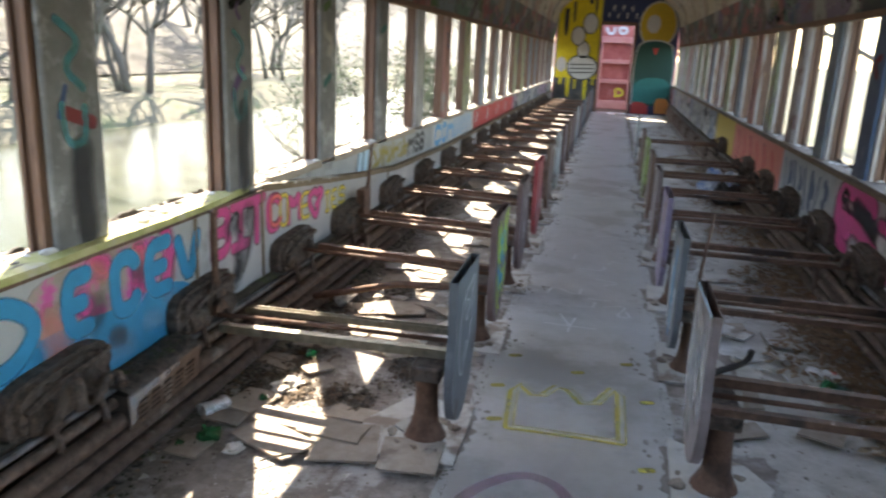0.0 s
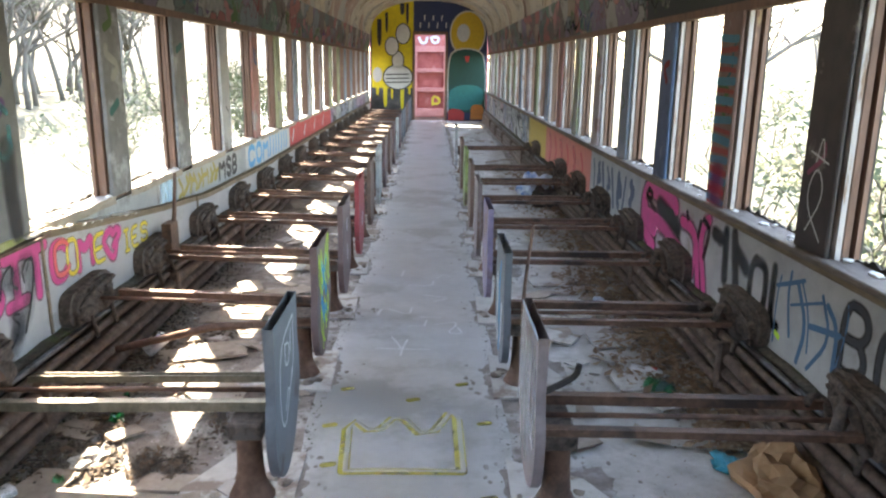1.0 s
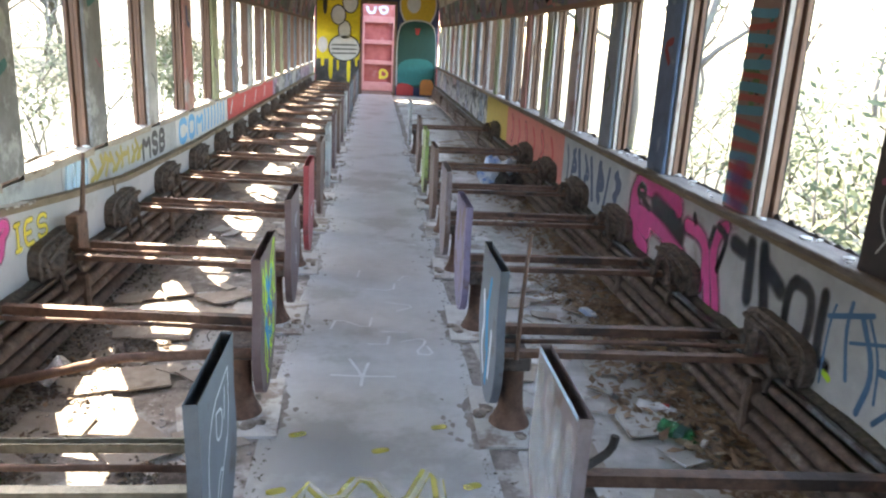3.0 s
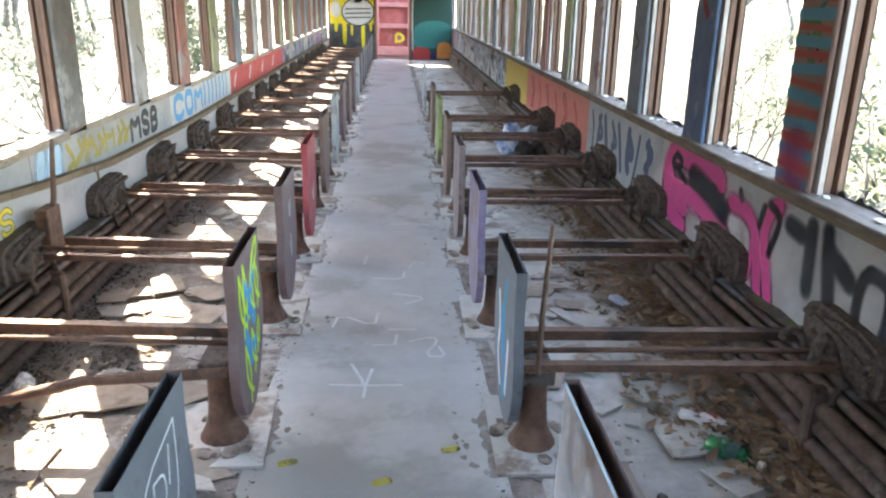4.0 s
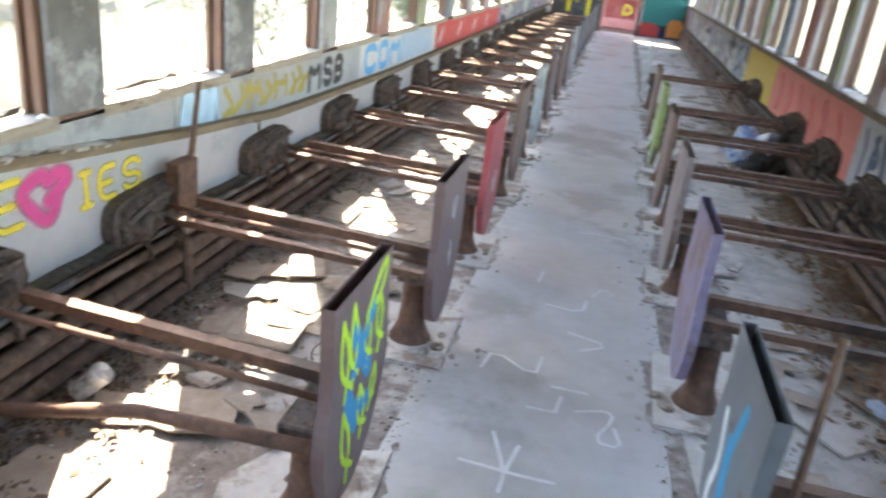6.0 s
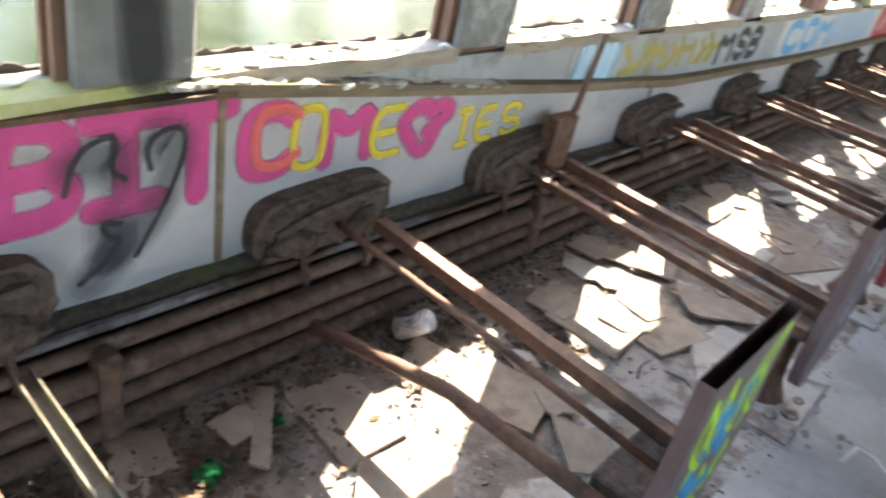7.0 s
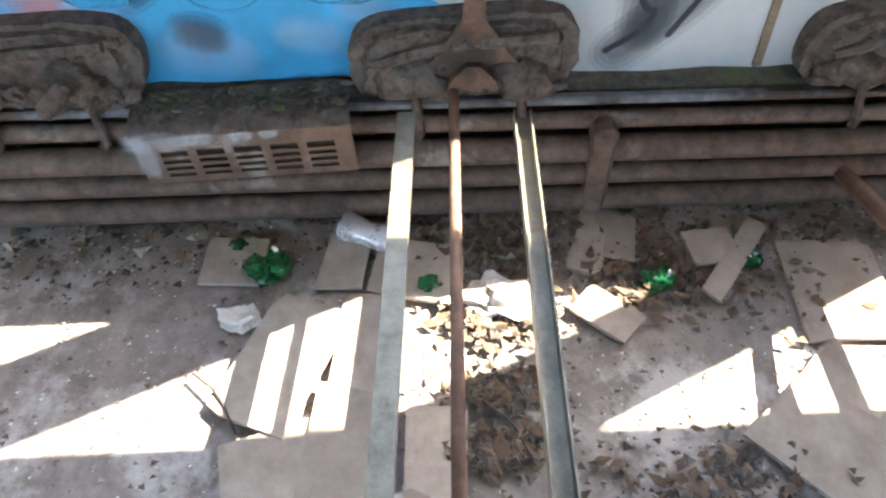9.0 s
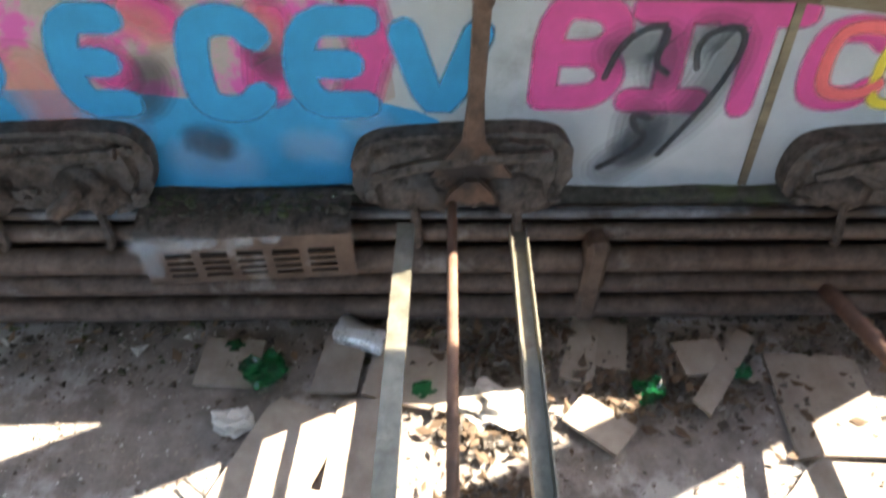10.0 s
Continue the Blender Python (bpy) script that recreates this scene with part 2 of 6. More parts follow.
for m, c in ((BLUE, (0.012, 0.28, 0.52)), (PINK, (0.62, 0.07, 0.25)), (YELLOW, (0.72, 0.55, 0.06)), (CORAL, (0.75, 0.14, 0.14)), (BLACK, (0.035, 0.035, 0.042)), (THINBLACK, (0.05, 0.05, 0.06)), (PALEBLUE, (0.45, 0.66, 0.82)), (CHALK, (0.72, 0.74, 0.76))):
    k = bpy.data.materials.new(m.name + "_mist")
    k.use_nodes = True
    q = k.node_tree.nodes["Principled BSDF"]
    q.inputs["Base Color"].default_value, q.inputs["Alpha"].default_value, q.inputs["Roughness"].default_value = (*c, 1), 0.34, 0.7
    MIST[m.name] = k


# ---- mesh helpers ----
def box(bm, x0, x1, y0, y1, z0, z1):
    v = [bm.verts.new((x, y, z)) for x in (x0, x1) for y in (y0, y1) for z in (z0, z1)]
    for f in ((0, 1, 3, 2), (4, 6, 7, 5), (0, 4, 5, 1), (2, 3, 7, 6), (0, 2, 6, 4), (1, 5, 7, 3)):
        bm.faces.new([v[i] for i in f])
    return v


def soft_box(bm, x0, x1, y0, y1, z0, z1, r=0.004):
    v = box(bm, x0, x1, y0, y1, z0, z1)
    edges = {e for a in v for e in a.link_edges}
    bmesh.ops.bevel(bm, geom=list(edges), offset=r, segments=1, affect="EDGES")


def part(name, bm, material, parent=None, label="", smooth=False):
    me = bpy.data.meshes.new(name)
    bmesh.ops.recalc_face_normals(bm, faces=bm.faces)
    if smooth:
        for f in bm.faces:
            f.smooth = True
    bm.to_mesh(me)
    bm.free()
    me.materials.append(material)
    ob = new(name, me)
    if parent:
        ob.parent = parent
    if label:
        ob["label"] = label
    return ob


def chaikin(pts, times=2, closed=False):
    pts = [Vector(p) for p in pts]
    for _ in range(times):
        out = [] if closed else [pts[0]]
        for i in range(len(pts) if closed else len(pts) - 1):
            a, b = pts[i], pts[(i + 1) % len(pts)]
            out += [a * 0.75 + b * 0.25, a * 0.25 + b * 0.75]
        pts = out if closed else out + [pts[-1]]
    return pts


def tube(bm, pts, r, n=8, flat=None, squash=1.0, taper=1.0):
    """A tube along pts; with flat (a direction) it is pressed to a thin coat across that direction. The ends are rounded."""
    pts = [Vector(p) for p in pts]
    t0, t1 = (pts[1] - pts[0]).normalized(), (pts[-1] - pts[-2]).normalized()
    rings = [(pts[0] - t0 * r * 0.8, t0, r * 0.55), (pts[0] - t0 * r * 0.3, t0, r * 0.93)] if flat else [(pts[0], t0, r)]
    last = len(pts) - 1
    for i, p in enumerate(pts):
        t = (pts[min(i + 1, last)] - pts[max(i - 1, 0)]).normalized()
        rings.append((p, t, r * (1 + (taper - 1) * i / last)))
    if flat:
        rings += [(pts[-1] + t1 * r * 0.3, t1, r * 0.93), (pts[-1] + t1 * r * 0.8, t1, r * 0.55)]
    else:
        rings = rings[1:]
    made = []
    up = Vector(flat) if flat else (Vector((0, 0, 1)) if abs(t0.z) < 0.8 else Vector((1, 0, 0)))
    for p, t, q in rings:
        side = t.cross(up).normalized()
        top = side.cross(t).normalized()
        made.append([bm.verts.new(p + side * (q * math.cos(2 * math.pi * k / n)) + top * (q * squash * math.sin(2 * math.pi * k / n))) for k in range(n)])
    for a, b in zip(made, made[1:]):
        for k in range(n):
            bm.faces.new((a[k], a[(k + 1) % n], b[(k + 1) % n], b[k]))
    bm.faces.new(made[0])
    bm.faces.new(made[-1])


def prism(bm, outline, a, b, axis=0, open_edge=-1):
    """A flat outline of (u, v) made thick from a to b along axis 0 (x), 1 (y) or 2 (z)."""
    def at(u, v, w):
        return ((w, u, v), (u, w, v), (u, v, w))[axis]
    lo = [bm.verts.new(at(u, v, a)) for u, v in outline]
    hi = [bm.verts.new(at(u, v, b)) for u, v in outline]
    bm.faces.new(lo)
    bm.faces.new(hi)
    for i in range(len(outline)):
        if i != open_edge:
            j = (i + 1) % len(outline)
            bm.faces.new((lo[i], lo[j], hi[j], hi[i]))


def lump(bm, c, r, n=2, rough=0.25, seed=0):
    made = bmesh.ops.create_icosphere(bm, subdivisions=n, radius=1.0)["verts"]
    for v in made:
        k = 1 + rough * noise.noise(v.co * 2.1 + Vector((seed, seed * 1.7, 0)))
        v.co = Vector((c[0] + v.co.x * r[0] * k, c[1] + v.co.y * r[1] * k, c[2] + v.co.z * r[2] * k))


# strokes of sprayed letters on a grid 4 wide and 6 high
STROKES = {
    "B": "00 06 36 45 44 33 03;33 42 41 30 00", "I": "06 46;26 20;00 40", "T": "06 46;26 20", "C": "45 36 16 05 01 10 30 41",
    "O": "16 05 01 10 30 41 45 36 16", "M": "00 06 23 46 40", "E": "46 06 00 40;03 33", "S": "45 36 16 05 04 13 33 42 41 30 10 01",
    "D": "00 06 26 44 42 20 00", "V": "06 20 46", "K": "00 06;46 03 40", "N": "00 06 40 46", "L": "06 00 40",
    "heart": "23 34 45 36 25 26 16 05 04 20 34",
}


def ribbon(bm, pts, r, normal, lift):
    """A flat coat along pts with round ends."""
    up = Vector(normal)
    pts = [Vector(p) + up * lift for p in pts]
    t0, t1 = (pts[1] - pts[0]).normalized(), (pts[-1] - pts[-2]).normalized()
    rows = [(pts[0] - t0 * r * 0.95, t0, r * 0.3), (pts[0] - t0 * r * 0.65, t0, r * 0.75)]
    last = len(pts) - 1
    rows += [(p, (pts[min(i + 1, last)] - pts[max(i - 1, 0)]).normalized(), r) for i, p in enumerate(pts)]
    rows += [(pts[-1] + t1 * r * 0.65, t1, r * 0.75), (pts[-1] + t1 * r * 0.95, t1, r * 0.3)]
    made = []
    for p, t, q in rows:
        side = t.cross(up).normalized()
        made.append((bm.verts.new(p + side * q), bm.verts.new(p - side * q)))
    for a, b in zip(made, made[1:]):
        bm.faces.new((a[0], a[1], b[1], b[0]))


def spray(name, strokes, place, normal, width, material, parent, label="", mist=True, soft=1.0):
    """Sprayed paint: strokes are lists of (u, v); place turns (u, v) into a point of the wall or floor."""
    bm = bmesh.new()
    for s in strokes:
        tube(bm, [place(*p[:2]) for p in chaikin(s, 2)], width * 0.48, 8, normal, 0.0009 / width)
    ob = part(name, bm, material, parent, label)
    if mist and material.name in MIST:
        for layer, grow in enumerate((0.58, 0.7, 0.84)):
            bm = bmesh.new()
            for k, s in enumerate(strokes):
                ribbon(bm, [place(*p[:2]) for p in chaikin(s, 2)], width * (0.48 + (grow - 0.48) * soft), normal, 0.00008 * (layer - 1) + 0.00001 * k)
            part("overspray", bm, MIST[material.name], ob).visible_shadow = False
    return ob


HAZES = {}


def haze(name, strokes, place, normal, width, color, parent, strength=0.2):
    """A soft cloud of spray: thin coats, each wider than the last."""
    if color not in HAZES:
        k = bpy.data.materials.new("haze")
        k.use_nodes = True
        q = k.node_tree.nodes["Principled BSDF"]
        q.inputs["Base Color"].default_value, q.inputs["Alpha"].default_value, q.inputs["Roughness"].default_value = (*color, 1), strength, 0.8
        HAZES[color] = k
    bm = bmesh.new()
    for layer in range(4):
        for i, s in enumerate(strokes):
            ribbon(bm, [place(*p[:2]) for p in chaikin(s, 2)], width * (0.25 + 0.14 * layer), normal, 0.00006 * layer + 0.00001 * i)
    ob = part(name, bm, HAZES[color], parent)
    ob.visible_shadow = False
    return ob


def letter(ch, u0, u1, v0, v1):
    out = []
    for s in STROKES[ch].split(";"):
        out.append([(u0 + (u1 - u0) * int(p[0]) / 4, v0 + (v1 - v0) * int(p[1]) / 6) for p in s.split()])
    return out


# ---- the coach ----
W, Y0, Y1 = 1.38, -1.4, 19.17
SILL, TOP, EAVE, APEX = 0.69, 1.56, 1.95, 2.72
rnd = random.Random(4)

bm = bmesh.new()
box(bm, -1.5, 1.5, Y0, Y1, -0.12, 0)
floor = tagged(part("floor", bm, FLOOR), "dirty worn coach floor covered with rubble", "floor", kind="structure")
bm = bmesh.new()
edge = []
n = 160
for s in (-1, 1):
    row = []
    for i in range(n + 1):
        y = Y0 + (Y1 - Y0) * i / n
        row.append(bm.verts.new((s * (0.37 + 0.03 * noise.noise((s * 5, y * 2.3, 0)) + 0.015 * noise.noise((s * 9, y * 11, 0))), y, 0.004)))
    edge.append(row)
for i in range(n):
    bm.faces.new((edge[0][i], edge[1][i], edge[1][i + 1], edge[0][i + 1]))
part("aisle", bm, AISLE, floor, "blue-grey painted aisle strip")

BED = mat("grey_side_floor", (0.33, 0.315, 0.295), (0.55, 0.54, 0.525), (0.62, 0.615, 0.61), 9, 2.2, 0.7, 0, 0.4, 0.56)
bm = bmesh.new()
rows = []
for i in range(n + 1):
    y = Y0 + (Y1 - Y0) * i / n
    rows.append([bm.verts.new((x + 0.04 * noise.noise((x * 3, y * 1.9, 7)) + 0.015 * noise.noise((x, y * 9, 2)), y, 0.002)) for x in (0.44, 1.18)])
for a, b in zip(rows, rows[1:]):
    bm.faces.new((a[0], a[1], b[1], b[0]))
part("side_floor", bm, BED, floor, "worn grey floor beside the aisle")
walls = {}
LEFT_POSTS = [2.47 + 0.95 * k for k in range(-4, 18)]
RIGHT_POSTS = [4.21 + 0.885 * k for k in range(-5, 17)]


def left_top(y):
    """Height of the sagging lower panel's edge on the west side."""
    for (a, za), (b, zb) in (((-9, 0.655), (3.7, 0.655)), ((3.7, 0.655), (4.4, 0.575)), ((4.4, 0.575), (5.0, 0.515)), ((5.0, 0.515), (5.8, 0.45)), ((5.8, 0.45), (7.5, 0.42)), ((7.5, 0.42), (40, 0.42))):
        if a <= y <= b:
            return za + (zb - za) * (y - a) / (b - a)


for s, name, posts in ((-1, "wall_west", LEFT_POSTS), (1, "wall_east", RIGHT_POSTS)):
    bm = bmesh.new()
    box(bm, *sorted((s * 1.4, s * 1.5)), Y0, Y1, -0.1, SILL - 0.03)
    wall = tagged(part(name, bm, GREY), "graffiti-covered coach side wall with open window holes", "wall", kind="structure")
    walls[s] = wall
    bm = bmesh.new()
    prism(bm, [(s * 1.4, TOP), (s * 1.5, TOP), (s * 1.5, EAVE + 0.05), (s * 1.36, EAVE + 0.05), (s * 1.375, EAVE - 0.12)], Y0, Y1, 1)
    part("letterboard", bm, LETTER, wall, "dark letterboard above the windows sprayed all over")
    bm = bmesh.new()
    box(bm, *sorted((s * 1.37, s * 1.42)), Y0, Y1, TOP - 0.025, TOP + 0.012)
    part("window_head", bm, WOOD, wall)
    for i, y in enumerate(posts):
        if y < Y0 or y > Y1 - 0.3:
            continue
        m = rnd.choice(POSTS)
        if s > 0:
            m = {4: POST_BLACK, 5: POST_BROWN, 6: POST_BLUE}.get(i, m)
        elif i < 8:
            m = POST_GRIME
        bm = bmesh.new()
        soft_box(bm, *sorted((s * 1.375, s * 1.395)), y + 0.005, y + 0.225, SILL - 0.005, TOP - 0.02, 0.006)
        post = part("window_post", bm, m, wall)
        bm = bmesh.new()
        box(bm, *sorted((s * 1.395, s * (1.5 if s > 0 else 1.468))), y + 0.025, y + 0.205, SILL - 0.02, TOP)
        part("post_core", bm, WOOD, post)
        for e, d in ((y, -1), (y + 0.23, 1)):
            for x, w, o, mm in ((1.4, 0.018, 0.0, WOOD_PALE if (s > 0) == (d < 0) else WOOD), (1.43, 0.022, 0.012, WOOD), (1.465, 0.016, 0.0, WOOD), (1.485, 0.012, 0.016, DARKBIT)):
                bm = bmesh.new()
                if s < 0:
                    x, w = 1.4 + (x - 1.4) * 0.68, w * 0.75
                y_in, y_out = e - d * 0.03, e + d * (0.012 - o)
                box(bm, *sorted((s * x, s * (x + w))), *sorted((y_in, y_out)), SILL - 0.02, TOP - 0.01)
                for v in bm.verts:
                    v.co.y += 0.004 * noise.noise((x * 40, y * 3, v.co.z * 5))
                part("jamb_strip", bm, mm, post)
    # sills and what the glass left behind
    for y in posts:
        a, b = y + 0.235, y + 0.235 + (0.71 if s < 0 else 0.645)
        if a < Y0 or b > Y1:
            continue
        bm = bmesh.new()
        k = 14
        top = [[], []]
        for i in range(k + 1):
            yy = a - 0.02 + (b - a + 0.04) * i / k
            for j, x in enumerate((1.372 + 0.012 * noise.noise((yy * 6, s, 1)), 1.495)):
                top[j].append((s * x, yy, SILL + 0.006 * noise.noise((yy * 9, s * x * 20, 3))))
        lo = [[bm.verts.new((p[0], p[1], SILL - 0.035)) for p in r] for r in top]
        hi = [[bm.verts.new(p) for p in r] for r in top]
        for i in range(k):
            bm.faces.new((hi[0][i], hi[1][i], hi[1][i + 1], hi[0][i + 1]))
            bm.faces.new((lo[0][i], hi[0][i], hi[0][i + 1], lo[0][i + 1]))
            bm.faces.new((lo[1][i], hi[1][i], hi[1][i + 1], lo[1][i + 1]))
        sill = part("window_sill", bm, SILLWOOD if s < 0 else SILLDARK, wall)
        bm = bmesh.new()
        x = s * 1.475
        prev = None
        for i in range(41):
            yy = a + (b - a) * i / 40
            h = max(0.003, 0.014 + 0.03 * noise.noise((yy * 7, s * 3, 0)) + 0.02 * noise.noise((yy * 31, s, 5)))
            cur = [bm.verts.new((x + q, yy, SILL - 0.006 + z)) for q, z in ((-0.006, 0), (-0.004, h), (0.004, h), (0.006, 0))]
            if prev:
                for q in range(3):
                    bm.faces.new((prev[q], prev[q + 1], cur[q + 1], cur[q]))
            prev = cur
        part("putty_remnant", bm, DARKBIT, sill)
        bm = bmesh.new()
        for _ in range(16 if s < 0 else 5):
            yy, xx, q = rnd.uniform(a, b), s * rnd.uniform(1.385, 1.465), rnd.uniform(0.006, 0.022)
            lump(bm, (xx, yy, SILL + 0.006), (q, q * rnd.uniform(0.8, 2), q * 0.45), 1, 0.7, rnd.random() * 9)
        part("paint_chips", bm, CHIPS, sill)

# lower panels, west: white boards with dark joint strips; they have come away and sag
west, east = walls[-1], walls[1]
joints = [-1.4, 0.6, 1.9, 3.17, 3.715, 5.6, 7.5, 9.4, 11.3, 13.2, 15.1, 17.0, 19.17]
for a, b in zip(joints, joints[1:]):
    bm = bmesh.new()
    k = 8
    out = [(a + 0.003, 0.24)] + [(b - 0.003, 0.24)] + [(b - 0.003 - (b - a - 0.006) * i / k, left_top(b - (b - a) * i / k)) for i in range(k + 1)]
    prism(bm, out, -1.402, -1.38, 0)
    part("wall_panel", bm, WHITE, west, "loose white wall panel")
    if b < 19:
        bm = bmesh.new()
        lean = -0.01 if abs(b - 3.715) < 0.01 else 0.0
        for z0, z1 in ((0.27, left_top(b) - 0.005),):
            v = box(bm, -1.381, -1.374, b - 0.008, b + 0.008, z0, z1)
            for q in v:
                if q.co.z > 0.4:
                    q.co.y += lean
        part("joint_strip", bm, MOULD, west)
bm = bmesh.new()
for i in range(60):
    ya, yb = 3.68 + i * 0.26, 3.68 + (i + 1) * 0.26
    if yb > Y1:
        break
    q = box(bm, -1.402, -1.352 + 0.008 * noise.noise((ya * 3, 0, 0)), ya, yb, 0, 0.028)
    for v in q:
        v.co.z += left_top(v.co.y) - 0.004
bmesh.ops.remove_doubles(bm, verts=bm.verts, dist=0.0005)
part("moulding", bm, MOULD, west, "sagging brown wooden moulding strip")
bm = bmesh.new()
k = 60
rows = []
for i in range(k + 1):
    y = Y0 + (3.72 - Y0) * i / k
    f = 1.345 + 0.008 * noise.noise((y * 4, 1, 0)) + max(0, y - 3.2) * 0.09
    rows.append([bm.verts.new(p) for p in ((-f, y, 0.664), (-f, y, 0.686 + 0.004 * noise.noise((y * 8, 0, 0))), (-1.41, y, 0.698 + 0.005 * noise.noise((y * 8, 4, 0))), (-1.41, y, 0.664))])
for a, b in zip(rows, rows[1:]):
    for q in range(3):
        bm.faces.new((a[q], a[q + 1], b[q + 1], b[q]))
part("sill_board", bm, MOSS, west, "broad mossy yellow-green sill board")
bm = bmesh.new()
box(bm, -1.402, -1.348, Y0, 3.72, 0.652, 0.663)
part("sill_nosing", bm, RUST, west)
bm = bmesh.new()
for _ in range(120):
    y = rnd.uniform(3.6, 4.6)
    q = rnd.uniform(0.006, 0.02)
    lump(bm, (-rnd.uniform(1.36, 1.4), y, left_top(y) + 0.022), (q, q * 1.6, q * 0.5), 1, 0.7, rnd.random() * 9)
part("paint_chips", bm, CHIPS, west)
# upper strip, west, in zones of paint
ZONES_W = ((3.8, 4.98, GREY), (4.98, 6.95, GREY), (6.95, 8.85, PALEGREY), (8.87, 12.1, RED), (12.1, 15, MIXED), (15, 19.15, MIXED))
for a, b, m in ZONES_W:
    bm = bmesh.new()
    box(bm, -1.404, -1.396, a + 0.002, b - 0.002, 0.44, SILL - 0.03)
    part("upper_panel", bm, m, west)
ZONES_E = ((-1.4, 0.9, MIXED), (0.9, 2.75, WHITE), (2.75, 5.55, WHITE), (5.55, 7.03, GREY), (7.03, 9.5, paint("salmon_paint", (0.62, 0.2, 0.16))), (9.5, 11.0, paint("ochre_paint", (0.55, 0.4, 0.08))), (11.0, 13.6, MIXED), (13.6, 16.4, MIXED), (16.4, 19.15, MIXED))
for a, b, m in ZONES_E:
    bm = bmesh.new()
    box(bm, 1.376, 1.402, a + 0.003, b - 0.003, 0.24, SILL - 0.045)
    part("wall_panel", bm, OFFWHITE if m == WHITE else m, east)
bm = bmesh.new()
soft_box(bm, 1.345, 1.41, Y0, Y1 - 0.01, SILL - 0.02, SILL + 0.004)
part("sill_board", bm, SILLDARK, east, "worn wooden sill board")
bm = bmesh.new()
soft_box(bm, 1.36, 1.402, Y0, Y1 - 0.01, SILL - 0.046, SILL - 0.022)
part("moulding", bm, MOULD, east)
# dirt ledges at the foot of the walls
for s in (-1, 1):
    bm = bmesh.new()
    k, rows = 200, []
    for i in range(k + 1):
        y = Y0 + (Y1 - Y0) * i / k
        rows.append([bm.verts.new((s * x, y, z + 0.015 * noise.noise((x * 9, y * 6, s)) + 0.008 * noise.noise((x * 30, y * 23, s)))) for x, z in ((1.41, 0.27), (1.37, 0.266), (1.338, 0.255), (1.35, 0.236), (1.378, 0.205), (1.392, -0.03))])
    for a, b in zip(rows, rows[1:]):
        for q in range(5):
            bm.faces.new((a[q], a[q + 1], b[q + 1], b[q]))
    part("dirt_ledge", bm, DIRT, walls[s], "mossy black dirt along the wall foot", True)

# ceiling
bm = bmesh.new()
N, prof = 28, []
for i in range(N + 1):
    a = math.pi * i / N
    prof.append((-1.36 * math.copysign(abs(math.cos(a)) ** 0.85, math.cos(a)), EAVE + (APEX - EAVE) * math.sin(a) ** 0.9))
steps = [Y0 + (Y1 - Y0) * i / 22 for i in range(23)]
lo = [[bm.verts.new((x, y, z)) for x, z in prof] for y in steps]
hi = [[bm.verts.new((x * 1.1, y, z + 0.1)) for x, z in prof] for y in steps]
for j in range(22):
    for i in range(N):
        bm.faces.new((lo[j][i], lo[j][i + 1], lo[j + 1][i + 1], lo[j + 1][i]))
        bm.faces.new((hi[j][i], hi[j][i + 1], hi[j + 1][i + 1], hi[j + 1][i]))
for j in range(0, 23, 2):
    for i in range(N):
        x0, z0 = prof[i]
        x1, z1 = prof[i + 1]
        y = min(steps[j], Y1 - 0.05)
        q = [bm.verts.new(p) for p in ((x0, y, z0 + 0.01), (x1, y, z1 + 0.01), (x1 * 0.985, y, z1 - 0.018), (x0 * 0.985, y, z0 - 0.018), (x0, y + 0.045, z0 + 0.01), (x1, y + 0.045, z1 + 0.01), (x1 * 0.985, y + 0.045, z1 - 0.018), (x0 * 0.985, y + 0.045, z0 - 0.018))]
        for f in ((0, 1, 2, 3), (4, 5, 6, 7), (2, 3, 7, 6)):
            bm.faces.new([q[a] for a in f])
tagged(part("ceiling", bm, CEIL, None, "", True), "arched cream ceiling with peeling sprayed paint", "ceiling", kind="structure")

# end wall with two painted halves and an open doorway
def end_outline(x0, x1, z0):
    pts = [(x0, z0), (x1, z0)]
    for i in range(17):
        x = x1 + (x0 - x1) * i / 16
        c = min(1, abs(x) / 1.36) ** (1 / 0.85)
        pts.append((x, EAVE + (APEX - EAVE) * math.sqrt(max(0, 1 - c * c)) ** 0.9))
    return pts


bm = bmesh.new()
prism(bm, end_outline(-1.36, -0.33, 0), Y1 - 0.08, Y1, 1)
prism(bm, end_outline(0.41, 1.36, 0), Y1 - 0.08, Y1, 1)
prism(bm, end_outline(-0.33, 0.41, 1.98), Y1 - 0.08, Y1, 1)
north = tagged(part("wall_north", bm, NAVY), "painted coach end wall round an open doorway", "wall", kind="structure")
YF = Y1 - 0.083


def flat_shape(name, outline, m, depth, label=""):
    bm = bmesh.new()
    prism(bm, [tuple(p[:2]) for p in outline], YF - depth, YF - depth + 0.003, 1)
    return part(name, bm, m, north, label)


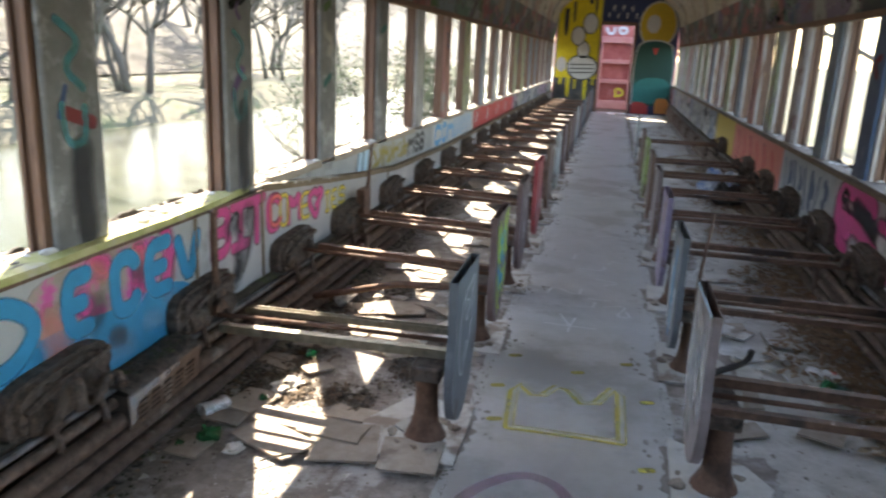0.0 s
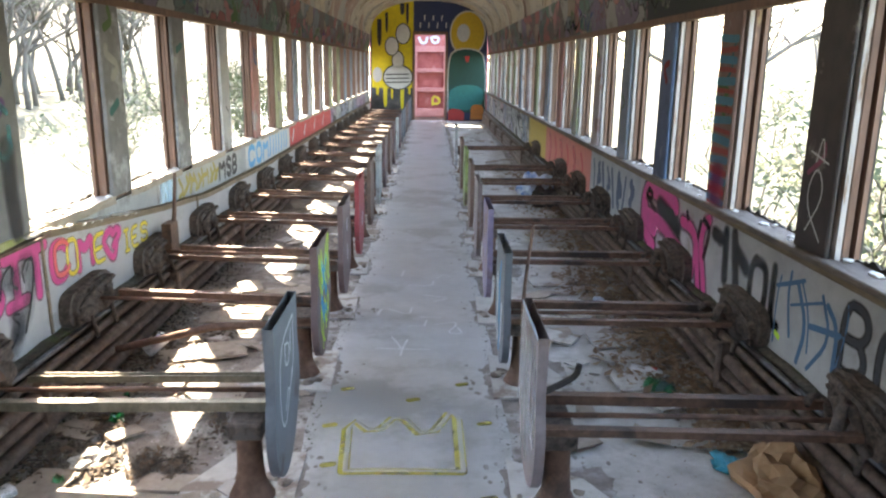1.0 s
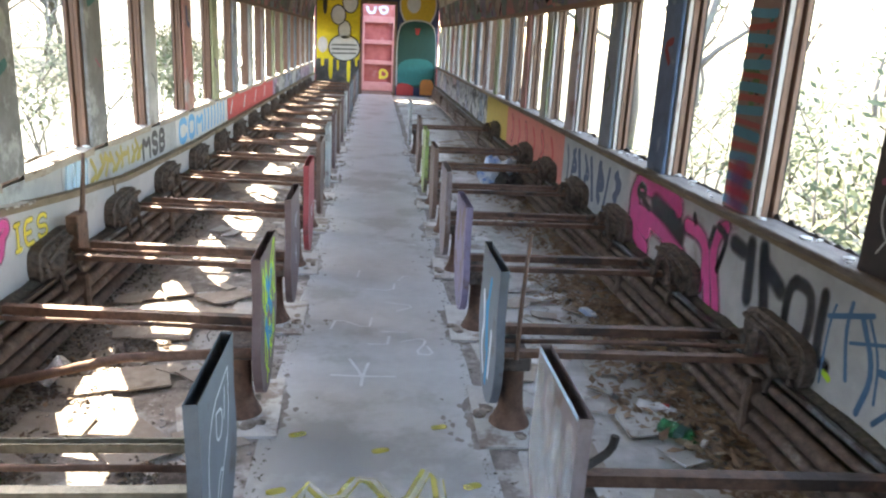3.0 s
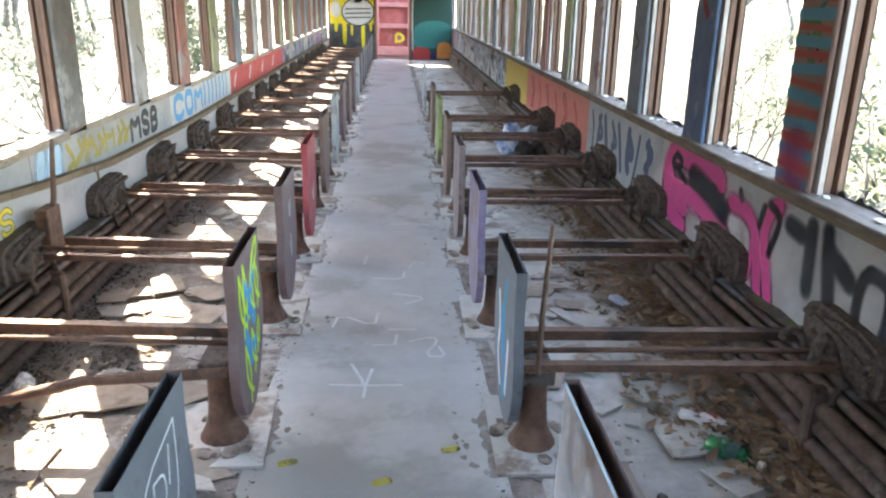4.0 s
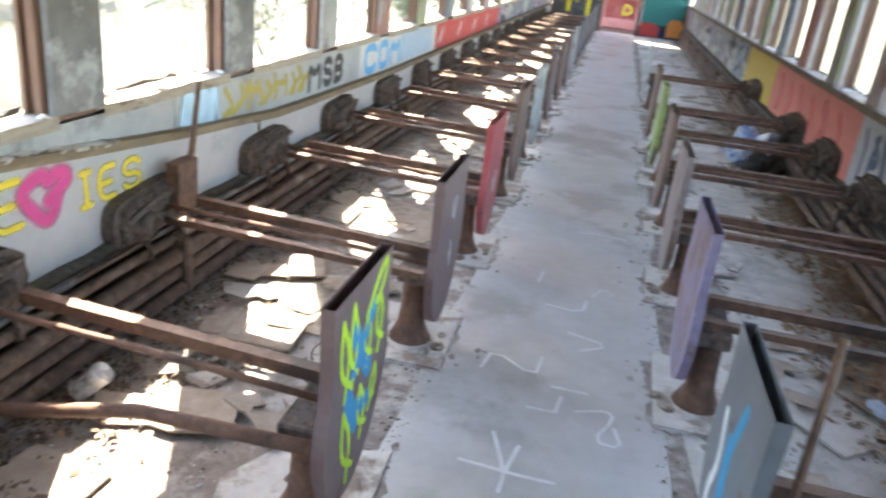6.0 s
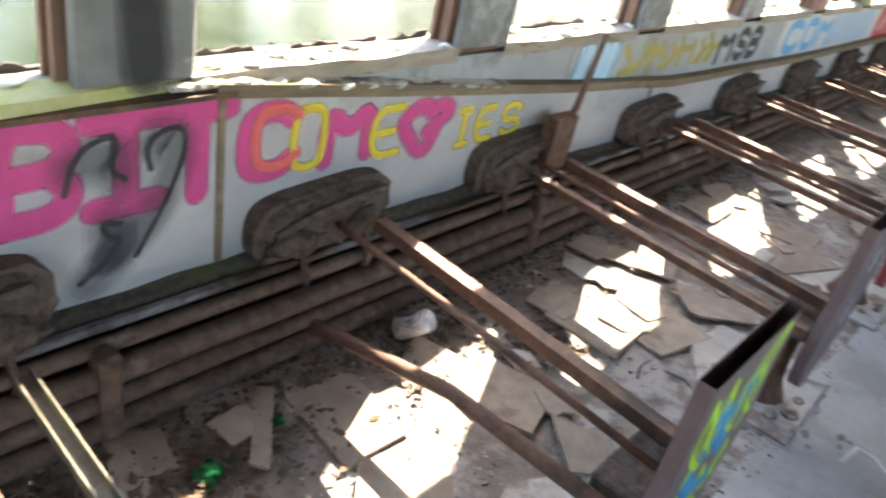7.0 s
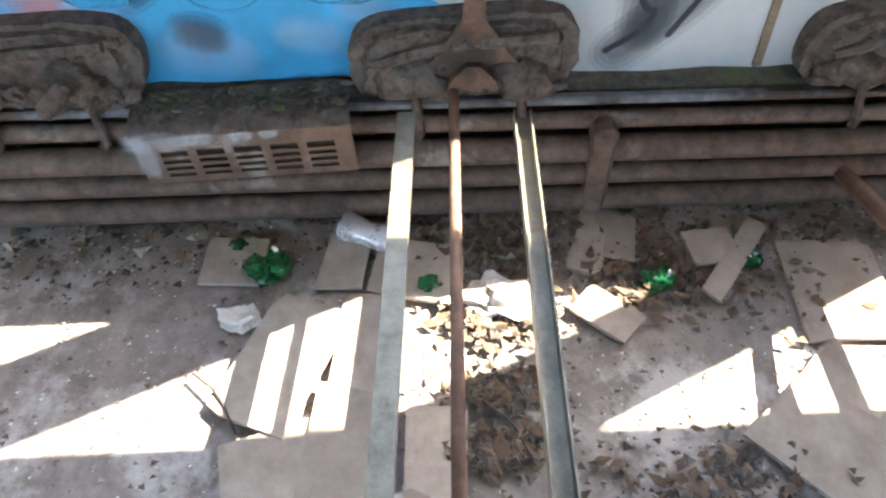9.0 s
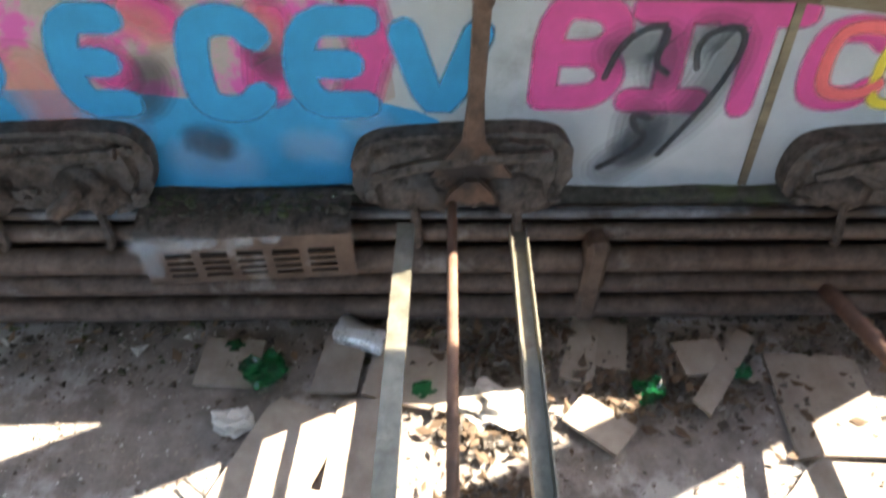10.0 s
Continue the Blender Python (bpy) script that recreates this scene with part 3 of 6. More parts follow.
flat_shape("painted_field", end_outline(-1.33, -0.36, 0.55), BRIGHT, 0.0, "bright yellow painted field")
flat_shape("painted_field", [(-1.35, 0.0), (-0.36, 0.0), (-0.36, 0.75), (-1.35, 0.75)], mat("charcoal_paint", (0.05, 0.05, 0.05), (0.1, 0.1, 0.1), (0.16, 0.14, 0.12), 6, 3), 0.004, "charcoal painted field")
for x, w, z0, z1, m in ((-1.2, 0.07, 0.58, 0.8, BRIGHT), (-1.02, 0.09, 0.3, 0.8, BRIGHT), (-0.86, 0.05, 0.5, 0.8, BRIGHT), (-0.62, 0.08, 0.25, 0.8, BRIGHT), (-0.45, 0.05, 0.6, 0.8, BRIGHT),
                        (-1.15, 0.1, 1.7, 2.3, BLACK), (-0.98, 0.06, 2.0, 2.45, BLACK), (-0.5, 0.06, 2.2, 2.66, BLACK), (-0.62, 0.1, 2.4, 2.66, BLACK)):
    flat_shape("paint_drip", chaikin([(x - w / 2, z1), (x - w / 2, z0), (x + w / 2, z0), (x + w / 2, z1)], 2), m, 0.008)


def disc(x, z, a, b, n=22):
    return [(x + a * math.cos(2 * math.pi * i / n), z + b * math.sin(2 * math.pi * i / n)) for i in range(n)]


for x, z, a, b, m, d in ((-0.72, 1.0, 0.36, 0.3, BLACK, 0.012), (-0.72, 1.0, 0.33, 0.27, PALEGREY, 0.016), (-0.72, 1.38, 0.15, 0.22, BLACK, 0.012), (-0.72, 1.38, 0.125, 0.195, PALEGREY, 0.016), (-0.86, 1.7, 0.17, 0.22, BLACK, 0.02), (-0.86, 1.7, 0.145, 0.195, PALEGREY, 0.024), (-0.6, 1.98, 0.18, 0.24, BLACK, 0.028), (-0.6, 1.98, 0.155, 0.215, PALEGREY, 0.032),
                         (-1.2, 1.05, 0.11, 0.17, PALEGREY, 0.012)):
    flat_shape("painted_shape", disc(x, z, a, b), m, d, "plain pale painted shape")
for z in (0.86, 0.95, 1.04):
    flat_shape("painted_band", [(-1.0, z), (-0.45, z + 0.02), (-0.45, z + 0.045), (-1.0, z + 0.03)], BLACK, 0.02)
flat_shape("painted_shape", disc(0.9, 2.0, 0.42, 0.52), PALEGREY, 0.004)
flat_shape("painted_shape", disc(0.9, 2.0, 0.39, 0.49), GOLD, 0.008, "plain gold painted disc")
flat_shape("painted_shape", chaikin([(0.45, 0.2), (0.43, 1.45), (0.62, 1.68), (1.15, 1.68), (1.34, 1.45), (1.34, 0.2)], 2), PALEGREY, 0.01)
flat_shape("painted_shape", chaikin([(0.48, 0.2), (0.46, 1.43), (0.64, 1.65), (1.13, 1.65), (1.33, 1.43), (1.33, 0.2)], 2), GREENP, 0.014, "plain dark green painted shape")
flat_shape("painted_shape", chaikin([(0.48, 0.3), (0.48, 0.82), (1.3, 0.86), (1.3, 0.35), (0.9, 0.25)], 2), TEAL, 0.018, "plain teal painted shape")
flat_shape("painted_shape", chaikin([(0.47, 0.02), (0.47, 0.3), (0.85, 0.26), (0.85, 0.02)], 1), RED, 0.018)
flat_shape("painted_shape", disc(0.8, 2.02, 0.15, 0.2), PALEGREY, 0.013)
flat_shape("painted_shape", [(0.84, 1.5), (0.96, 1.5), (0.93, 1.36), (0.87, 1.36)], RED, 0.018)
flat_shape("painted_shape", chaikin([(1.0, 0.04), (1.0, 0.36), (1.16, 0.4), (1.3, 0.36), (1.32, 0.04)], 1), ORANGE, 0.022)
for k in range(7):
    x = -0.22 + 0.1 * k
    z = 2.12 + 0.16 * (k % 2)
    flat_shape("white_bar", [(x, z), (x + 0.02, z), (x + 0.035, z + 0.12), (x + 0.01, z + 0.12)], CHALK, 0.004)
bm = bmesh.new()
for x in (-0.35, 0.41):
    soft_box(bm, x - 0.03, x + 0.03, Y1 - 0.12, Y1 + 0.02, 0, 2.0)
soft_box(bm, -0.38, 0.44, Y1 - 0.12, Y1 + 0.02, 1.97, 2.04)
part("door_frame", bm, WOOD, north)
bm = bmesh.new()
box(bm, -1.5, 1.5, Y0 - 0.1, Y0, -0.1, 2.72)
tagged(part("wall_south", bm, MIXED), "sprayed coach end wall behind the seats", "wall", kind="structure")

# ---- seat frames ----
GRIME = mat("brown_grime", (0.17, 0.145, 0.13), (0.3, 0.275, 0.26), (0.36, 0.35, 0.345), 18, 8, 0.9, 0, 0.5, 0.53)
PANEL = [(-0.18, 0.6), (0.18, 0.6)] + [tuple(p[:2]) for p in chaikin([(0.18, 0.6), (0.175, 0.46), (0.2, 0.37), (0.19, 0.28), (0.1, 0.16), (0.02, 0.11), (-0.06, 0.1), (-0.15, 0.14), (-0.195, 0.24), (-0.195, 0.33), (-0.165, 0.41), (-0.18, 0.6)], 2)][1:-1]
P_GREY = mat("panel_slate", (0.095, 0.108, 0.125), (0.15, 0.168, 0.19), (0.09, 0.07, 0.065), 10, 5, 0.55, 0.1, 0.15, 0.62)
P_PLUM = mat("panel_plum", (0.12, 0.075, 0.075), (0.19, 0.13, 0.13), (0.09, 0.05, 0.04), 10, 5, 0.55, 0.1, 0.15, 0.6)
P_BROWN = mat("panel_brown", (0.13, 0.08, 0.06), (0.2, 0.13, 0.11), (0.26, 0.22, 0.2), 10, 5, 0.6, 0.1, 0.15, 0.66)
P_RED = mat("panel_red", (0.3, 0.04, 0.05), (0.4, 0.08, 0.09), (0.12, 0.05, 0.05), 10, 5, 0.5, 0, 0.15, 0.6)
P_PALE = mat("panel_pale", (0.3, 0.32, 0.32), (0.45, 0.47, 0.46), (0.14, 0.1, 0.1), 10, 5, 0.55, 0, 0.15, 0.58)
P_MAUVE = mat("panel_mauve", (0.15, 0.115, 0.115), (0.25, 0.205, 0.21), (0.13, 0.08, 0.06), 12, 6, 0.5, 0, 0.15, 0.56)
P_PURPLE = mat("panel_purple", (0.15, 0.12, 0.2), (0.25, 0.21, 0.31), (0.16, 0.1, 0.08), 10, 6, 0.5, 0, 0.15, 0.57)
P_GREEN = mat("panel_green", (0.2, 0.28, 0.08), (0.32, 0.4, 0.14), (0.12, 0.1, 0.07), 10, 5, 0.55, 0, 0.15, 0.55)


def casting(name, parent, at, yp, ym, r, seed):
    """The rounded iron bracket on the wall, with crust on it and two hooks below."""
    bm = bmesh.new()
    h = 0.205
    out = chaikin([(-h, 0.27), (-h, 0.36), (-h + 0.04, 0.4), (-0.02, 0.41), (h - 0.05, 0.418), (h, 0.375), (h - 0.01, 0.28), (h - 0.06, 0.245), (0.03, 0.255), (-h + 0.06, 0.24)], 2, True)
    x0, x1, x2 = at(1.38, 0, 0)[0], at(1.335, 0, 0)[0], at(1.318, 0, 0)[0]
    rings = []
    for x, k, e in ((x0, 1, 0), (x1, 1, 0.006), (x1, 0.88, 0.006), (x2, 0.84, 0.01)):
        ring = []
        for p in out:
            q = e * 1.8 * noise.noise((p[0] * 30 + seed, p[1] * 30, k * 5))
            ring.append(bm.verts.new((x + q * 0.5, ym - yp + p[0] * k + q, 0.33 + (p[1] - 0.33) * k + q)))
        rings.append(ring)
    for u, v in zip(rings, rings[1:]):
        for k in range(len(out)):
            j = (k + 1) % len(out)
            bm.faces.new((u[k], u[j], v[j], v[k]))
    bm.faces.new(rings[-1])
    body = part(name, bm, CRUST, parent)
    bm = bmesh.new()
    tube(bm, chaikin([at(1.316, ym - h * 0.8, 0.33), at(1.306, ym - h * 0.25, 0.372), at(1.308, ym + h * 0.75, 0.385)], 2), 0.011, 6)
    part("rib", bm, CRUST, body)
    for c, w in ((-0.1, 0.06), (0.09, 0.055)):
        bm = bmesh.new()
        lump(bm, at(1.315, ym + c + r.uniform(-0.02, 0.02), 0.3), (0.026, w, 0.045), 2, 0.8, seed + c)
        part("boss", bm, CRUST, body, "", True)
    bm = bmesh.new()
    for k in range(64):
        c = r.gauss(0, 0.095)
        q = r.uniform(0.004, 0.015)
        lump(bm, at(1.319, ym + max(-0.17, min(0.17, c)), r.choice((r.uniform(0.265, 0.39), r.uniform(0.265, 0.3)))), (q * 0.8, q * 1.3, q), 1, 0.8, seed + k)
    tagged(part("rust_crust", bm, CRUST, body), kind="stuff")
    if x1 > x0 and parent is None or x1 < x0:
        for d, k in ((-0.1, 1), (0.07, 0.8)):
            bm = bmesh.new()
            tube(bm, chaikin([at(1.2, ym + d, 0.33), at(1.235, ym + d + 0.03, 0.37 * k + 0.05), at(1.27, ym + d + 0.01, 0.335), at(1.255, ym + d - 0.04, 0.29), at(1.3, ym + d - 0.02, 0.27), at(1.32, ym + d + 0.04, 0.31)], 2), 0.017 * k, 7, None, 1, 0.8)
            part("scroll_arm", bm, CRUST, body, "", True)
    for d in (-0.09, 0.1):
        bm = bmesh.new()
        tube(bm, chaikin([at(1.312, ym + d, 0.31), at(1.3, ym + d, 0.26), at(1.292, ym + d + 0.01, 0.2), at(1.285, ym + d, 0.19)], 1), 0.009, 6)
        part("hook", bm, CRUST, body)
    return body


def seat_frame(s, yp, ym, rails, skin, words, seed, steel=False):
    """An iron seat frame: aisle panel on a pedestal, rails to a casting on the wall. s: side; yp, ym: panel and wall casting along the coach."""
    r = random.Random(seed)
    e = new("seat_frame")
    e.matrix_world = pose(s * 0.38, yp, 0)
    tagged(e, "rusty iron seat frame with %s end panel" % words, "seat frame", "seat frames along the aisle")

    def at(x, y, z):
        return (s * x - s * 0.38, y - yp, z)

    bm = bmesh.new()
    prism(bm, PANEL, -0.014, 0.014, 0, 0)
    panel = part("end_panel", bm, skin, e)
    bm = bmesh.new()
    prof = ((0.076, 0.006), (0.062, 0.03), (0.046, 0.065), (0.04, 0.12), (0.038, 0.2), (0.042, 0.24), (0.05, 0.26), (0.0, 0.265))
    rings = [[bm.verts.new(at(0.46 + q * math.cos(a), yp - 0.03 + q * math.sin(a), z)) for a in [math.pi * k / 7 for k in range(14)]] for q, z in prof]
    for a, b in zip(rings, rings[1:]):
        for k in range(14):
            bm.faces.new((a[k], a[(k + 1) % 14], b[(k + 1) % 14], b[k]))
    part("pedestal", bm, RUST_RED, e, "", True)
    bm = bmesh.new()
    soft_box(bm, *sorted((at(0.4, 0, 0)[0], at(0.5, 0, 0)[0])), -0.12, 0.12, 0.24, 0.29, 0.006)
    lump(bm, at(0.43, yp + 0.1, 0.27), (0.03, 0.03, 0.035), 1, 0.4, seed)
    part("clamp", bm, CRUST, e)
    bm = bmesh.new()
    c = [(0.318 + r.uniform(0, 0.02), -0.2), (0.326 + r.uniform(0, 0.02), 0.2 + r.uniform(0, 0.06)), (0.62 + r.uniform(-0.06, 0.05), 0.2 + r.uniform(-0.08, 0.05)), (0.66 + r.uniform(-0.06, 0.05), 0.0), (0.6 + r.uniform(-0.05, 0.05), -0.2)]
    prism(bm, [(s * x - s * 0.38, y) for x, y in c], 0.003, 0.013, 2)
    g = bmesh.new()
    ring = []
    for k in range(90):
        a = 2 * math.pi * k / 90
        q = 1 + 0.16 * noise.noise((math.cos(a) * 2, math.sin(a) * 2, seed)) + 0.12 * noise.noise((math.cos(a) * 7, math.sin(a) * 7, seed)) + 0.08 * noise.noise((math.cos(a) * 21, math.sin(a) * 21, seed))
        box_r = 1 / max(abs(math.cos(a)), abs(math.sin(a))) ** 0.8
        ring.append((0.49 + 0.178 * q * box_r * math.cos(a), 0.205 * q * box_r * math.sin(a)))
    prism(g, [(s * x - s * 0.38, y) for x, y in ring], 0.0, 0.0052, 2)
    for k in range(26):
        a, q = r.uniform(0, 6.3), r.uniform(0.2, 0.3)
        w = r.uniform(0.004, 0.014)
        x, y = 0.49 + q * math.cos(a), 1.1 * q * math.sin(a)
        prism(g, [(s * (x + w * r.uniform(0.5, 1.2) * math.cos(t)) - s * 0.38, y + w * r.uniform(0.6, 1.8) * math.sin(t)) for t in [6.283 * j / 7 for j in range(7)]], 0.0, 0.0049, 2)
    part("grime", g, GRIME, e)
    part("base_plate", bm, PLATE, e, "cracked pale tile round the pedestal")
    bm = bmesh.new()
    for k in range(9):
        a = r.uniform(0, 6.3)
        q = r.uniform(0.01, 0.03)
        lump(bm, at(0.46 + 0.11 * math.cos(a), yp - 0.03 + 0.11 * math.sin(a), 0.014), (q, q * 1.3, q * 0.4), 1, 0.6, seed + k)
    tagged(part("rust_scale", bm, GRIT, e), kind="stuff")
    for i, (d, w, z, kind) in enumerate(rails):
        ya = yp + d
        yb = ya - 0.05 * s if kind != "bent" else ya + 0.045
        a, b = Vector(at(0.4, ya, z)), Vector(at(1.3 if kind == "rod" else (1.225 if steel else 1.26) if kind == "rail" else 1.2, yb, z + (-0.17 if kind == "bent" else -0.03 if steel else 0.01)))
        bm = bmesh.new()
        if kind == "rod":
            tube(bm, [a, (a + b) / 2 + Vector((0, 0, 0.004)), b], 0.0085, 8)
            part("rod", bm, RUST_RED, e, "", True)
        elif kind == "bent":
            tube(bm, [a + Vector((0, 0, -0.03)), (a + b) / 2 + Vector((0, 0.01, 0.02)), b], 0.016, 6)
            part("rod", bm, RUST_RED, e, "bent rusty bar", True)
        else:
            t = (b - a).normalized()
            n = Vector((-t.y, t.x, 0)) * (1 if t.x > 0 else -1)
            drop = -0.03 if i == 0 else -0.022
            cut = ((0, drop), (0, 0), (w, 0), (w, -0.02), (w - 0.005, -0.02), (w - 0.005, -0.005), (0.005, -0.005), (0.005, drop))
            if steel and i == 2:
                cut = ((0, -0.024), (0, 0), (0.003, 0), (0.003, -0.02), (w - 0.003, -0.02), (w - 0.003, 0), (w, 0), (w, -0.024))
            ends = [[bm.verts.new(p + n * o + Vector((0, 0, q))) for o, q in cut] for p in (a, b)]
            for k in range(8):
                bm.faces.new((ends[0][k], ends[0][(k + 1) % 8], ends[1][(k + 1) % 8], ends[1][k]))
            bm.faces.new(ends[0])
            bm.faces.new(ends[1])
            part("rail", bm, IRON if steel else RUST, e)
    casting("wall_casting", e, at, yp, ym, r, seed)
    return e, panel


def side(e, name, strokes, width, m, s, mist=False):
    """Paint on the aisle side of a panel, in the panel's own y and z."""
    return spray(name, strokes, lambda u, v: (-s * 0.0148, u, v), (1, 0, 0), width, m, e, "", mist)


THREE = ((-0.052, 0.03, 0.33, "rail"), (0.048, 0.02, 0.325, "rod"), (0.145, 0.03, 0.33, "rail"))
BACK = ((-0.03, 0.034, 0.33, "rail"), (-0.12, 0.02, 0.32, "rod"), (-0.22, 0.03, 0.325, "rail"))
TWO = ((0.03, 0.034, 0.33, "rail"), (-0.05, 0.02, 0.32, "rod"), (-0.17, 0.02, 0.32, "bent"))
WIDE = ((0.06, 0.034, 0.33, "rail"), (-0.05, 0.02, 0.32, "rod"), (-0.15, 0.03, 0.325, "rail"))
PAIR = ((0.05, 0.034, 0.33, "rail"), (-0.12, 0.03, 0.325, "rail"))
LEFT = [(2.14, 2.4), (3.04, 3.16), (3.98, 3.98), (4.86, 4.74), (5.72, 5.62)] + [(5.72 + 0.9 * k, 5.62 + 0.9 * k) for k in range(1, 15)]
RIGHT = [(2.1, 2.06), (2.99, 2.93), (3.915, 3.84), (4.81, 4.72), (5.69, 5.6), (6.57, 6.48)] + [(6.57 + 0.9 * k, 6.48 + 0.9 * k) for k in range(1, 14)]
LOOK_L = [(P_BROWN, "a brown"), (P_GREY, "a slate-grey scratched"), (P_PLUM, "a lime and blue sprayed"), (P_PLUM, "a dark plum"), (P_RED, "a red painted"), (P_BROWN, "a brown"), (P_PALE, "a pale grey-green"), (P_PLUM, "a dark plum")]
LOOK_R = [(P_BROWN, "a brown"), (P_MAUVE, "a mauve white-streaked"), (P_GREY, "a blue and white streaked"), (P_PURPLE, "a purple"), (P_MAUVE, "a mauve"), (P_BROWN, "a brown"), (P_GREEN, "a green"), (P_BROWN, "a rusty brown")]
panels = {}
for s, spots, looks in ((-1, LEFT, LOOK_L), (1, RIGHT, LOOK_R)):
    for i, (yp, ym) in enumerate(spots):
        if yp > 17.6 or (s > 0 and (i == 8 or i > 9)):
            continue
        if i == 0:
            tagged(casting("wall_bracket", None, lambda x, y, z: (s * x, y, z), 0.0, ym, random.Random(5), 5), "crusted cast-iron seat bracket bolted to the wall", "bracket")
            continue
        skin, words = looks[i % 8] if i < 8 else (rnd.choice((P_BROWN, P_PLUM, P_PALE, P_GREY)), "a worn")
        rails = (THREE if i == 1 else TWO if i == 2 else BACK if i == 3 else WIDE if i % 3 else PAIR) if s < 0 else (WIDE if i != 3 else PAIR)
        panels[s, i] = seat_frame(s, yp, ym, rails, skin, words, 11 * i + s, s < 0 and i == 1)

panels[-1, 1][1].location.x = 0.022
# paint on the nearest panels
p = panels[-1, 1][1]
side(p, "chalk_drawing", [[(0.1, 0.55), (-0.1, 0.52), (-0.12, 0.32), (-0.06, 0.24), (0.03, 0.34), (0.1, 0.4), (0.1, 0.55)], [(-0.04, 0.3), (0.0, 0.36), (0.03, 0.33), (0.07, 0.39)], [(-0.03, 0.5), (0.03, 0.49), (0.03, 0.43), (-0.03, 0.43), (-0.03, 0.5)], [(0.06, 0.52), (0.05, 0.45)]], 0.006, CHALK, -1)
p = panels[-1, 2][1]
side(p, "blue_spray_mark", [[(-0.06, 0.5), (0.05, 0.36)], [(-0.05, 0.4), (0.06, 0.5)], [(-0.02, 0.3), (0.05, 0.28)], [(-0.08, 0.36), (-0.02, 0.26)]], 0.05, BLUE, -1)
for a, b in (((-0.13, 0.55), (-0.1, 0.36)), ((-0.07, 0.56), (-0.06, 0.37)), ((0.02, 0.5), (0.03, 0.37)), ((0.1, 0.52), (0.11, 0.37)), ((-0.1, 0.33), (-0.06, 0.14)), ((0.0, 0.34), (0.02, 0.2)), ((0.1, 0.34), (0.07, 0.24))):
    side(p, "lime_spray_mark", [[a, ((a[0] + b[0]) / 2 + 0.035, (a[1] + b[1]) / 2 + 0.01), b], [a, ((a[0] + b[0]) / 2 - 0.02, a[1] * 0.4 + b[1] * 0.6), (b[0] + 0.035, b[1] + 0.02)]], 0.017, LIME, -1)
side(p, "lime_spray_mark", [[(0.02, 0.5), (0.09, 0.57), (0.15, 0.59), (0.12, 0.52), (0.05, 0.5)]], 0.02, LIME, -1)
p = panels[-1, 3][1]
side(p, "white_mark", [[(-0.02, 0.5), (0.0, 0.42), (0.03, 0.5)], [(0.0, 0.36), (0.03, 0.3)], [(-0.02, 0.33), (0.02, 0.27)]], 0.01, CHALK, -1)
p = panels[-1, 4][1]
side(p, "white_mark", [[(-0.02, 0.34), (0.02, 0.26), (0.05, 0.36)]], 0.02, CHALK, -1)
p = panels[1, 1][1]
r7 = random.Random(3)
for k in range(9):
    u = -0.14 + 0.034 * k + r7.uniform(-0.02, 0.02)
    z = r7.uniform(0.4, 0.56)
    haze("white_streak", [[(u, z), (u + r7.uniform(-0.02, 0.03), z - 0.07), (u + r7.uniform(-0.02, 0.02), z - r7.uniform(0.12, 0.25))]], lambda a, b: (-0.0149 - 0.0003 * k, a, b), (1, 0, 0), r7.uniform(0.03, 0.07), (0.55, 0.56, 0.58), p, 0.14)
side(p, "blue_edge", [[(-0.165, 0.595), (0.0, 0.596), (0.165, 0.595)]], 0.012, PALEBLUE, 1)
p = panels[1, 2][1]
side(p, "blue_streak", [[(-0.03, 0.52), (0.02, 0.4), (-0.04, 0.26), (-0.02, 0.16)], [(0.03, 0.42), (0.0, 0.28)]], 0.035, BLUE, 1)
side(p, "white_streak", [[(0.1, 0.44), (0.06, 0.34), (0.1, 0.26), (0.03, 0.18)], [(-0.09, 0.36), (-0.07, 0.2)]], 0.03, CHALK, 1)
# loose ironwork on three frames
e = panels[1, 2][0]
bm = bmesh.new()
for a, b in (((0.06, -0.16, 0.3), (0.075, -0.1, 0.45)), ((0.075, -0.1, 0.45), (0.115, 0.02, 0.67))):
    tube(bm, [a, b], 0.008, 6)
part("upright_strip", bm, RUST, e)
e = panels[1, 1][0]
bm = bmesh.new()
tube(bm, chaikin([(0.04, 0.0, 0.37), (0.1, 0.03, 0.385), (0.14, 0.05, 0.4), (0.146, 0.05, 0.435)], 1), 0.01, 6)
part("bent_hook", bm, DARKBIT, e)
e = panels[-1, 1][0]
bm = bmesh.new()
dy, dx = 3.17 - 3.04, -1.312 + 0.38
prism(bm, [(dy - 0.05, 0.31), (dy + 0.05, 0.31), (dy + 0.016, 0.4), (dy - 0.016, 0.4)], dx - 0.01, dx - 0.002, 0)
prism(bm, [(dy - 0.012, 0.305), (dy + 0.012, 0.305), (dy + 0.014, 0.675), (dy - 0.014, 0.675)], dx, dx + 0.014, 0)
prism(bm, [(dy - 0.075, 0.34), (dy + 0.075, 0.34), (dy + 0.02, 0.42), (dy + 0.014, 0.5), (dy - 0.014, 0.5), (dy - 0.02, 0.42)], dx + 0.002, dx + 0.01, 0)
prism(bm, [(dy - 0.045, 0.295), (dy - 0.02, 0.302), (dy, 0.294), (dy + 0.02, 0.302), (dy + 0.045, 0.295), (dy + 0.038, 0.318), (dy + 0.012, 0.345), (dy - 0.012, 0.345), (dy - 0.038, 0.318)], dx + 0.014, dx + 0.03, 0)
lump(bm, (dx + 0.012, dy, 0.668), (0.012, 0.018, 0.018), 2, 0.2, 1)
part("support_post", bm, RUST, e, "rusty flat-bar post up to the sill")
e = panels[-1, 3][0]
bm = bmesh.new()
